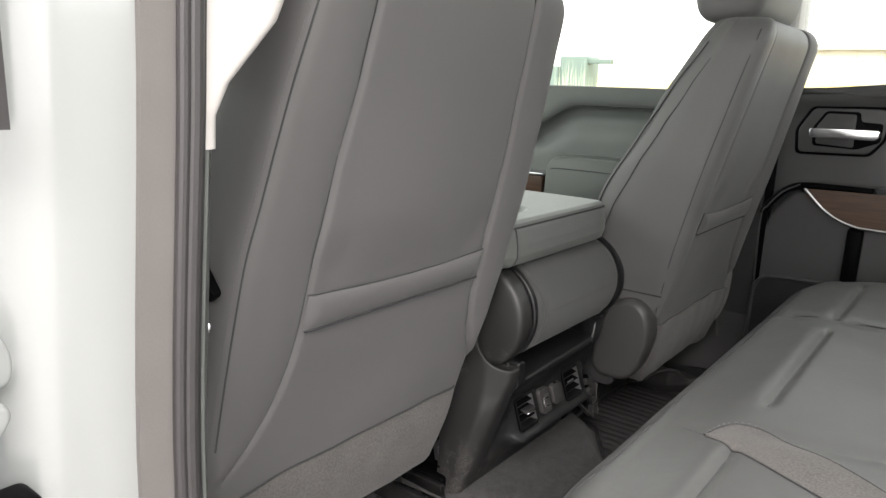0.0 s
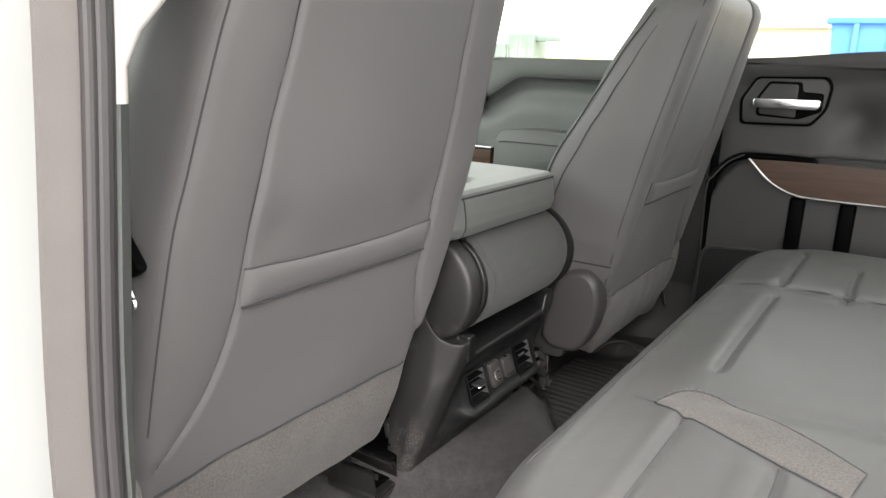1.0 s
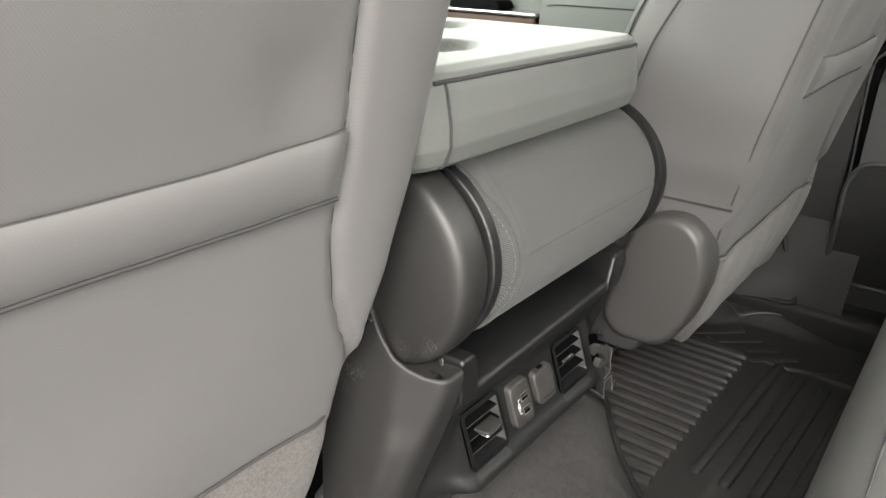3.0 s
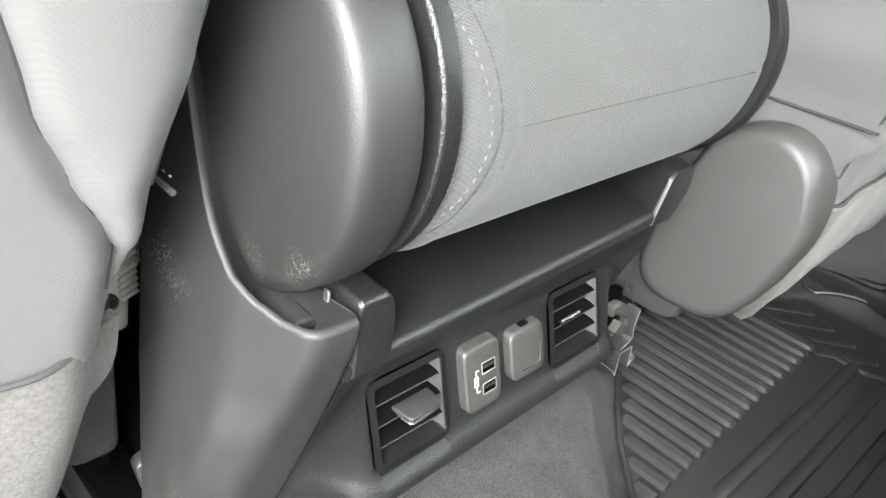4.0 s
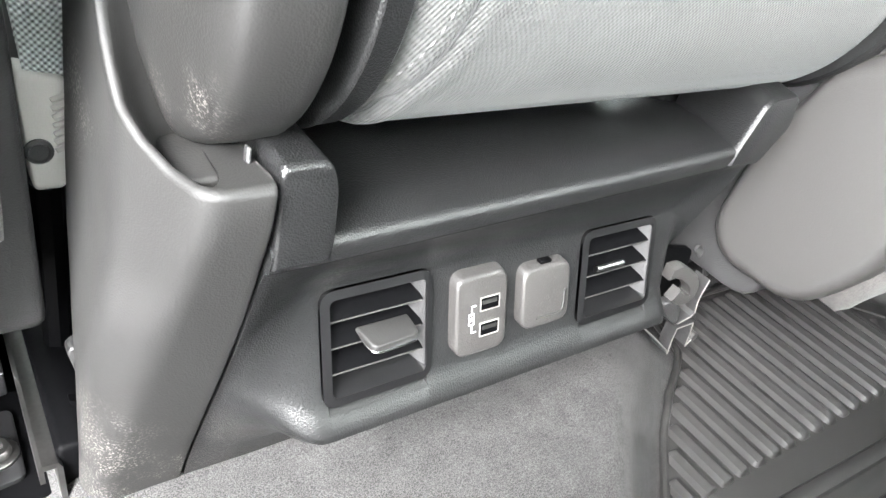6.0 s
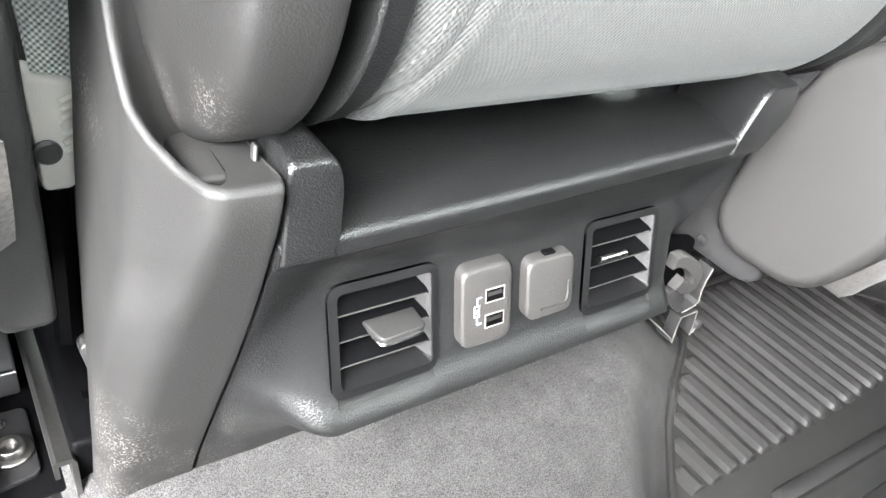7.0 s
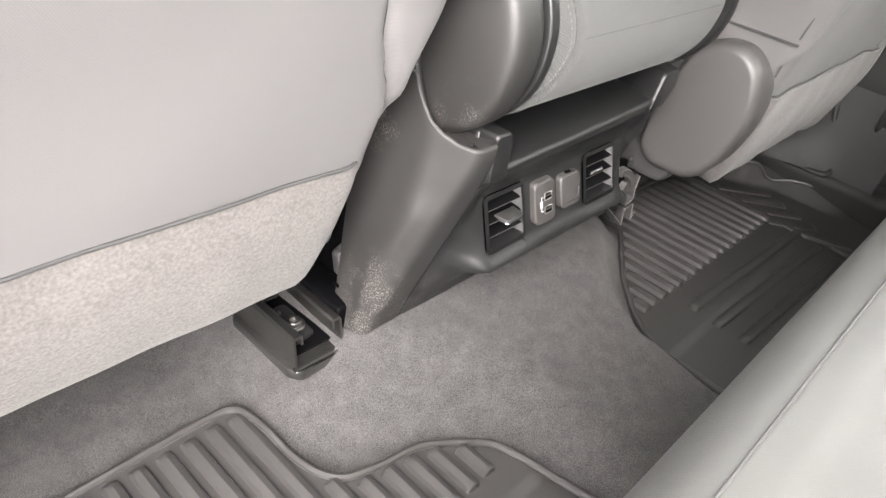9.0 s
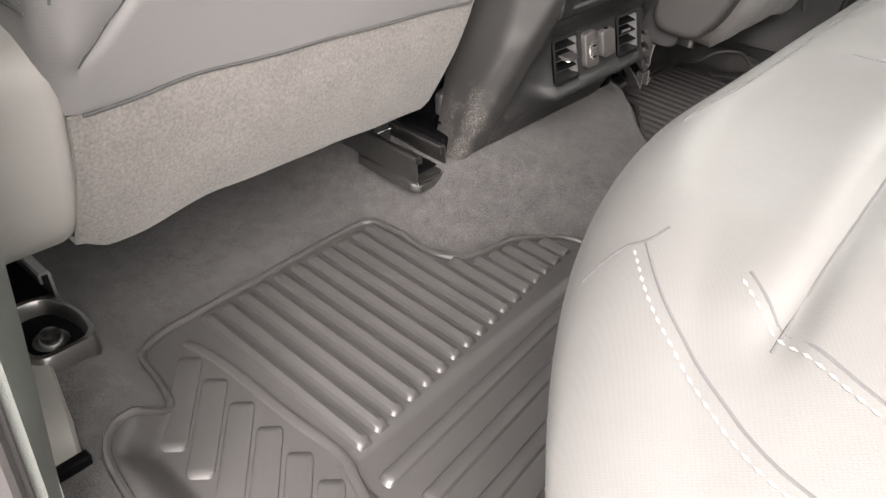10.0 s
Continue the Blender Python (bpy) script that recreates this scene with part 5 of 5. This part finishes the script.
def moulded_cover_right():
    """The flared foot of the right pillar, down to the mat."""
    secs = []
    for k in range(15):
        y = -0.17 + 0.30 * k / 14
        row = []
        for j in range(9):
            z = 0.055 + 0.25 * j / 8
            x = 0.735 + 0.07 * smoothstep(0.05, 0.22, z) - 0.03 * smoothstep(-0.10, 0.02, y) * smoothstep(0.20, 0.06, z)
            row.append((x, y, z))
        secs.append(row)
    return rings(secs, closed=False)


foot = wall("pillar_foot_right", moulded_cover_right(), FOOTTRIM, "dark moulded pillar foot trim", "trim")
part("ridge", tube([(0.733, 0.030, 0.050), (0.731, -0.04, 0.053), (0.732, -0.085, 0.055), (0.742, -0.093, 0.066), (0.762, -0.072, 0.10), (0.776, -0.048, 0.16), (0.786, -0.044, 0.22)], 0.0055, 8), FOOTTRIM, foot)


# right rear door, closed
def rear_door():
    d = thing("door_rear_right", (0.82, -0.6, 0.05), "closed dark grey rear door with wood trim and chrome handle", "car door", kind="structure")
    def skin(u, v):
        y = -0.135 - 1.06 * u
        z = 0.06 + 0.712 * v
        x = 0.812
        # shoulder under the window, hollow behind the handle, lower panel standing in
        x -= 0.012 * smoothstep(0.70, 0.755, z)
        low = 0.545 - 0.10 * smoothstep(-0.20, -0.10, y) - 0.05 * smoothstep(-0.15, -0.11, y)
        x -= 0.030 * smoothstep(low + 0.016, low - 0.022, z)
        x += 0.016 * math.exp(-((y + 0.42) / 0.05) ** 2 - ((z - 0.63) / 0.05) ** 2)
        z += 0.022 * smoothstep(-0.15, -0.50, y) * smoothstep(0.5, 0.77, z)
        return (x, y, z)
    part("panel", sheet(skin, 200, 150, 0.0), DOORGREY, d)
    part("panel_back", box(0.836, 0.90, -1.20, -0.135, 0.03, 0.762, 0.01), BLACK, d)
    # black strip added to darken the sunlit gap between door and pillar
    part("joint_filler", box(0.800, 0.90, -0.134, -0.1165, 0.05, 0.76, 0.004), BLACK, d)
    part("belt_cap", box(0.800, 0.87, -1.20, -0.14, 0.752, 0.768, 0.006), DOORGREY, d)

    def plate(pts, x0, x1, r=0.01, bevel=0.003):
        return prism(round_poly(pts, r), "x", x0, x1, bevel)
    bez = [(-0.166, 0.676), (-0.197, 0.731), (-0.352, 0.735), (-0.364, 0.716), (-0.357, 0.660), (-0.329, 0.622), (-0.172, 0.618)]
    part("handle_bezel", plate(bez, 0.814, 0.800, 0.012), BLACK, d)
    mid = [(sum(p[0] for p in bez) / 7, sum(p[1] for p in bez) / 7)][0]
    part("handle_plate", plate([(mid[0] + (p[0] - mid[0]) * 0.93, mid[1] + (p[1] - mid[1]) * 0.91) for p in bez], 0.81, 0.7985, 0.010), DOORGREY, d)
    part("handle_recess", plate([(-0.207, 0.640), (-0.203, 0.682), (-0.228, 0.722), (-0.300, 0.722), (-0.303, 0.700), (-0.348, 0.698), (-0.348, 0.656), (-0.300, 0.636)], 0.81, 0.7975, 0.008), BLACK, d)
    part("recess_floor", plate([(-0.214, 0.645), (-0.212, 0.684), (-0.232, 0.716), (-0.293, 0.716), (-0.295, 0.640)], 0.81, 0.7965, 0.006), DOORGREY, d)
    part("door_handle", plate([(-0.200, 0.660), (-0.200, 0.681), (-0.345, 0.684), (-0.347, 0.670), (-0.338, 0.660)], 0.794, 0.776, 0.006, 0.005), CHROME, d, "satin chrome inner door handle")
    # armrest: black top, wood strip, chrome edge, on a bulging lower panel
    sw = [(-0.219, 0.536), (-0.240, 0.515), (-0.262, 0.495), (-0.290, 0.478), (-0.322, 0.467), (-0.36, 0.463), (-0.50, 0.463), (-0.80, 0.47)]
    part("wood_strip", rings([[(0.764, y, 0.540 + 0.004 * k / 23), (0.760, y, 0.52), (0.760, y, z + 0.004), (0.772, y, z), (0.79, y, z), (0.79, y, 0.540)] for k, (y, z) in enumerate([(p.y, p.z) for p in smooth_path([(0, *q) for q in sw], 4)])]), WOOD, d, "dark brown grained wood strip", sharp=0.4)
    part("chrome_edge", tube([(0.761, y, z) for y, z in [(-0.214, 0.540)] + sw], 0.0042, 8), CHROME, d, "bright chrome edging")
    part("armrest_top", tube([(0.786, -0.124, 0.468), (0.786, -0.136, 0.494), (0.785, -0.156, 0.520), (0.783, -0.180, 0.538), (0.781, -0.210, 0.546), (0.780, -0.283, 0.547), (0.780, -0.352, 0.546)], 0.0085, 10), BLACK, d, "black armrest top edge")
    part("arm_pad", plate([(-0.355, 0.555), (-0.36, 0.543), (-0.80, 0.545), (-0.80, 0.565)], 0.81, 0.762, 0.006), DOORGREY, d)
    part("panel_edge", tube([(0.783, -0.128, 0.06), (0.782, -0.124, 0.30), (0.780, -0.121, 0.455), (0.778, -0.135, 0.490), (0.776, -0.165, 0.527), (0.774, -0.20, 0.548)], 0.0020, 8), DOORGREY, d)
    pk = round_poly([(-0.122, 0.10), (-0.124, 0.275), (-0.140, 0.312), (-0.36, 0.325), (-0.36, 0.10)], 0.03)
    part("pocket_rim", tube([(0.779, *p) for p in pk] + [(0.779, *pk[0])], 0.0045, 8, False), DOORGREY, d)
    part("pocket_floor", prism([(p[0], p[1]) for p in pk], "x", 0.79, 0.7805), PLASTIC, d)
    for y in (-0.325, -0.43):
        part("pull_post", box(0.768, 0.80, y - 0.022, y + 0.012, 0.33, 0.46, 0.008), BLACK, d)
    return d


rear_door()


# right front door, closed
def front_door():
    d = thing("door_front_right", (0.82, 0.5, 0.05), "closed grey front door with padded armrest and wood strip", "car door", kind="structure")
    def skin(u, v):
        y = 0.03 + 1.1 * u
        z = 0.04 + 0.718 * v
        x = 0.790
        edge = 0.704 - 0.06 * smoothstep(0.40, 0.54, y)
        x -= 0.014 * smoothstep(edge - 0.006, edge + 0.004, z)
        x += 0.020 * math.exp(-((z - (edge - 0.035)) / 0.035) ** 2)
        x -= 0.020 * smoothstep(0.50, 0.44, z)
        return (x, y, z)
    part("panel", sheet(skin, 100, 120), DOORVINYL, d)
    part("panel_back", box(0.812, 0.90, 0.03, 1.14, 0.03, 0.755, 0.01), BLACK, d)
    part("seam", tube([(0.774, y, 0.706 - 0.06 * smoothstep(0.40, 0.54, y)) for y in [0.05 + 0.03 * k for k in range(22)]], 0.0014), SEAM, d)
    part("belt_cap", box(0.776, 0.87, 0.03, 1.14, 0.745, 0.760, 0.006), DOORVINYL, d)
    arm = round_poly([(0.462, 0.42), (0.460, 0.53), (0.440, 0.560), (0.38, 0.568), (0.10, 0.568), (0.10, 0.42)], 0.02)
    part("armrest", prism(arm, "x", 0.80, 0.715, 0.012), DOORVINYL, d, "padded grey armrest")
    part("seam", tube([(0.7145, 0.44, 0.528), (0.7140, 0.40, 0.531), (0.7140, 0.2, 0.531), (0.7145, 0.12, 0.531)], 0.0013), SEAM, d)
    part("wood_strip", box(0.722, 0.79, 0.470, 1.0, 0.450, 0.503, 0.004), WOOD, d, "brown grained wood strip")
    part("chrome_edge", box(0.718, 0.79, 0.468, 1.0, 0.503, 0.511, 0.002), CHROME, d)
    part("switch_pod", prism(round_poly([(0.56, 0.512), (0.57, 0.530), (0.70, 0.535), (0.70, 0.512)], 0.008), "x", 0.79, 0.735, 0.006), BLACK, d)
    hb = round_poly([(0.535, 0.685), (0.52, 0.655), (0.535, 0.625), (0.57, 0.60), (0.70, 0.60), (0.70, 0.70), (0.56, 0.70)], 0.015)
    part("handle_bezel", prism(hb, "x", 0.795, 0.778, 0.004), DOORGREY, d)
    part("handle_recess", prism([(0.61 + (p[0] - 0.61) * 0.85, 0.65 + (p[1] - 0.65) * 0.8) for p in hb], "x", 0.79, 0.776, 0.003), BLACK, d)
    part("door_handle", prism(round_poly([(0.552, 0.642), (0.552, 0.667), (0.68, 0.667), (0.68, 0.642)], 0.008), "x", 0.776, 0.758, 0.005), CHROME, d, "satin chrome inner door handle")
    return d


front_door()

# left pillar of the open doorway
jamb = [(-0.955, -0.105), (-0.945, -0.128), (-0.925, -0.140), (-0.90, -0.143), (-0.870, -0.143), (-0.858, -0.138), (-0.850, -0.125), (-0.840, -0.118), (-0.80, -0.110), (-0.80, 0.02), (-0.955, 0.02)]


def tumble(z):
    """The body leans in above the belt line, and a little out at its foot."""
    return 0.020 * smoothstep(0.45, 0.85, z) + 0.10 * smoothstep(0.80, 1.25, z)


wall("pillar_left", rings([[(x + tumble(z), y, z) for x, y in jamb] for z in [-0.15 + 1.40 * k / 28 for k in range(29)]]), PAINT, "white painted door pillar of the open doorway", "pillar")
wall("pillar_left_flange", rings([[(x + tumble(z), y, z) for x, y in ((-0.866, -0.146), (-0.840, -0.146), (-0.836, -0.120), (-0.866, -0.120))] for z in [-0.15 + 1.40 * k / 28 for k in range(29)]]), FLANGE, "dull taupe rubber flange along the door pillar", "door seal")
for x, r, y in ((-0.839, 0.0045, -0.150), (-0.831, 0.0065, -0.149), (-0.824, 0.0035, -0.146)):
    wall("door_seal", tube([(x + tumble(z), y, z) for z in [-0.12 + 1.36 * k / 24 for k in range(25)]], r, 12), SEAL, "black rubber door seal along the pillar", "door seal")
def inner_edge(z):
    """Inner corner of the pillar trim, which leans in with height."""
    return lerp_table([(-0.10, -0.808), (0.10, -0.803), (0.30, -0.789), (0.45, -0.768), (0.65, -0.739), (0.72, -0.730)], z), lerp_table([(-0.10, -0.118), (0.10, -0.112), (0.30, -0.095), (0.45, -0.075), (0.65, -0.050), (0.72, -0.045)], z)


wall("pillar_left_trim_lower", rings([[(x + tumble(z), y, z) for x, y in ((-0.826, -0.142), (-0.815, -0.143), (-0.812, -0.136), (inner_edge(z)[0] - tumble(z), inner_edge(z)[1]), (inner_edge(z)[0] - tumble(z) + 0.002, 0.02), (-0.826, 0.02))] for z in [-0.10 + 0.805 * k / 20 for k in range(21)]]), DOORVINYL, "dark grey lower pillar trim", "pillar trim")


def upper_trim():
    secs = []
    for k in range(25):
        z = 0.703 + 0.53 * k / 24
        reach = 0.062 * smoothstep(0.722, 0.815, z)
        x0, x1 = -0.826 + tumble(z), -0.806 + tumble(z) * 0.6 + reach
        secs.append([(p[0], p[1], z) for p in round_poly([(x0, -0.143), (x1, -0.146), (x1 + 0.058, -0.052), (x1 + 0.060, 0.02), (x0, 0.02)], [0.003, 0.008, 0.01, 0.004, 0.003], 3)])
    return rings(secs)


wall("pillar_left_trim_upper", upper_trim(), TRIM, "light beige grey upper pillar trim", "pillar trim")
wall("door_front_left", prism(round_poly([(-0.965, -0.10), (-0.955, 0.745), (-0.88, 0.765), (-0.86, 0.70), (-0.86, -0.10)], 0.02), "y", 0.03, 1.14), PAINT, "white painted closed front door", "car door")
# hinges of the open rear door
hinge = thing("pivot_bracket", (-0.945, -0.15, 0.59), "white painted pivot bracket on the door pillar", "bracket")
part("leaf", prism(round_poly([(-0.985, 0.580), (-0.985, 0.632), (-0.946, 0.616), (-0.939, 0.600), (-0.941, 0.582)], 0.008), "y", -0.160, -0.132, 0.005), PAINT, hinge)
part("knuckle", prism(round_poly([(-0.985, 0.556), (-0.985, 0.577), (-0.949, 0.577), (-0.943, 0.568), (-0.952, 0.554)], 0.006), "y", -0.165, -0.132, 0.005), PAINT, hinge)
check = thing("door_check", (-0.945, -0.15, 0.5), "black door check strap on the pillar", "door check")
part("strap", box(-0.99, -0.932, -0.165, -0.135, 0.485, 0.514, 0.006), BLACK, check)
# the rear door itself, swung wide open
door_l = thing("door_rear_left", (-0.97, -0.12, 0.0), "white rear door swung wide open", "car door", kind="structure")
door_dir, door_in = Vector((-0.955, -0.297)), Vector((0.297, -0.955))


def door_quad(a, c, near, far):
    """Outline of a slab of the open door, from a to c along it, between two depths."""
    o = Vector((-1.0, -0.14))
    return [tuple(o + door_dir * s + door_in * k) for s, k in ((a, near), (c, near), (c, far), (a, far))]


part("door_skin", prism(round_poly(door_quad(0.0, 0.90, 0.0, -0.04), 0.012), "z", -0.12, 0.74, 0.01), PAINT, door_l, "white outer skin")
part("door_lining", prism(round_poly(door_quad(0.02, 0.88, 0.004, 0.072), 0.012), "z", -0.10, 0.74, 0.01), DOORGREY, door_l, "dark grey door lining")
part("window_glass", prism(door_quad(0.03, 0.87, 0.006, 0.012), "z", 0.735, 1.17), TINTED, door_l, "dark tinted door glass")
rail = [door_quad(s, s + 0.01, 0.008, 0.012)[0] for s in (0.02, 0.88)]
part("window_rail", tube([(*rail[0], 1.18), (*rail[1], 1.18), (*rail[1], 0.74)], 0.018, 8, False), SEAL, door_l)
part("window_frame", rings([[(x, y, z) for x, y in ((-0.975, -0.178), (-0.937, -0.178), (-0.933, -0.150), (-0.975, -0.150))] for z in (0.722, 0.74, 1.20)]), SEAL, door_l, "black window frame end")

# windows
for name, pts in (("window_front_right", [(0.868, 0.03, 0.755), (0.868, 1.12, 0.755), (0.80, 0.80, 1.19), (0.80, 0.03, 1.19)]), ("window_rear_right", [(0.868, -1.0, 0.765), (0.868, -0.14, 0.765), (0.80, -0.14, 1.19), (0.80, -1.0, 1.19)]),
                  ("windscreen", [(-0.80, 1.35, 0.68), (0.80, 1.35, 0.68), (0.76, 0.84, 1.22), (-0.76, 0.84, 1.22)]), ("window_rear", [(-0.80, -1.22, 0.87), (0.80, -1.22, 0.87), (0.76, -1.22, 1.20), (-0.76, -1.22, 1.20)]),
                  ("window_front_left", [(-0.89, 0.05, 0.755), (-0.89, 1.12, 0.755), (-0.80, 0.80, 1.19), (-0.80, 0.05, 1.19)])):
    bm = bmesh.new()
    f = bm.faces.new([bm.verts.new(p) for p in pts])
    bmesh.ops.recalc_face_normals(bm, faces=bm.faces)
    bmesh.ops.solidify(bm, geom=bm.faces[:], thickness=0.004)
    w = wall(name, bm, TINTED if "rear" in name else GLASS, "lightly tinted privacy glass" if "rear" in name else "clear car window glass", "car window")

# ---- far yard ----
hall = thing("long_building", (24, 4, -0.62), "low beige metal sided building across the yard", "building")
part("wall", box(22, 30, -8, 6.0, -0.62, 2.05), SIDING, hall)
part("roof_edge", box(21.8, 30.2, -8.2, 6.1, 2.05, 2.25, 0.02), SIDING, hall)
for k in range(18):
    part("rib", box(21.95, 22.0, -7.5 + 0.75 * k, -7.46 + 0.75 * k, -0.6, 2.05), SIDING, hall)
trail = thing("trailer", (24, 14, -0.6), "white box trailer parked across the yard", "trailer")
part("box", box(22, 25, 7.2, 22, 0.2, 1.95, 0.03), WALLWHITE, trail)
part("skirt", box(22.2, 24.8, 7.6, 21.5, -0.62, 0.2), DARKMETAL, trail)
bank = thing("grass_bank", (18, 4, -0.62), "strip of dry yellow grass across the yard", "grass", kind="stuff")
part("bank", sheet(lambda u, v: (17.5 + 3 * v, -12 + 40 * u, -0.62 + 1.72 * math.sin(math.pi * min(1, v * 1.2) / 2) + 0.10 * noise.noise((u * 60, v * 5, 1))), 260, 12), YELLOW, bank)
skip = thing("dumpster", (16, 1.0, -0.62), "blue steel dumpster beside the building", "dumpster")
part("body", prism(round_poly([(1.20, -0.60), (1.42, 1.85), (-1.5, 1.85), (-1.3, -0.60)], 0.05), "x", 16.0, 18.0, 0.03), BLUE, skip)
part("rim", box(15.9, 18.1, -1.6, 1.50, 1.80, 1.92, 0.02), BLUE, skip)
for k in range(4):
    part("rib", box(15.9, 16.0, 0.9 - 0.65 * k, 1.0 - 0.65 * k, -0.5, 1.8, 0.01), BLUE, skip)
mach = thing("machine", (17, 9.6, -0.62), "dark green machine standing among weeds", "machine")
part("body", box(16.8, 17.6, 8.55, 9.35, -0.62, 1.62, 0.05), DARKMETAL, mach)
part("hood", box(16.7, 17.6, 9.35, 9.95, -0.62, 1.35, 0.05), DARKMETAL, mach)
part("arm", box(16.9, 17.1, 7.9, 8.6, 1.42, 1.55, 0.02), DARKMETAL, mach)
rng = random.Random(4)
weeds = bmesh.new()
for k in range(220):
    y = rng.uniform(6.5, 13.0)
    x = rng.uniform(15.5, 16.6)
    h = rng.uniform(0.5, 1.05) * (1.4 if 8.0 < y < 9.2 else 1.0)
    base = Vector((x, y, 0.15))
    tip = base + Vector((rng.uniform(-0.1, 0.1), rng.uniform(-0.15, 0.15), h))
    w = 0.012
    a, b2, c = weeds.verts.new(base + Vector((0, w, 0))), weeds.verts.new(base - Vector((0, w, 0))), weeds.verts.new(tip)
    d2 = weeds.verts.new(base + Vector((w, 0, 0)))
    weeds.faces.new((a, b2, c))
    weeds.faces.new((b2, d2, c))
    weeds.faces.new((d2, a, c))
tagged(part("weeds", weeds, WEED, smooth=False), "tall dry weeds on the bank", "weeds", kind="stuff")


# ---- strap along the left sill ----
strap = thing("sill_clip", (-0.755, 0.06, 0.03), "flat grey plastic wiring cover along the door sill", "trim clip")
part("cover", rings([[(x + dx * 0.016, y + 0.002 * dx, z + (0.004 if abs(dx) < 0.9 else 0.0)) for dx in (-1, -0.8, 0.8, 1)] + [(x + 0.016, y, z - 0.01), (x - 0.016, y, z - 0.01)] for x, y, z in ((-0.733, 0.118, 0.038), (-0.742, 0.085, 0.036), (-0.752, 0.045, 0.034), (-0.765, 0.004, 0.033))]), SHIELD, strap, sharp=0.4)
part("end_clip", box(-0.786, -0.745, -0.004, 0.006, 0.026, 0.038, 0.002), BLACK, strap)
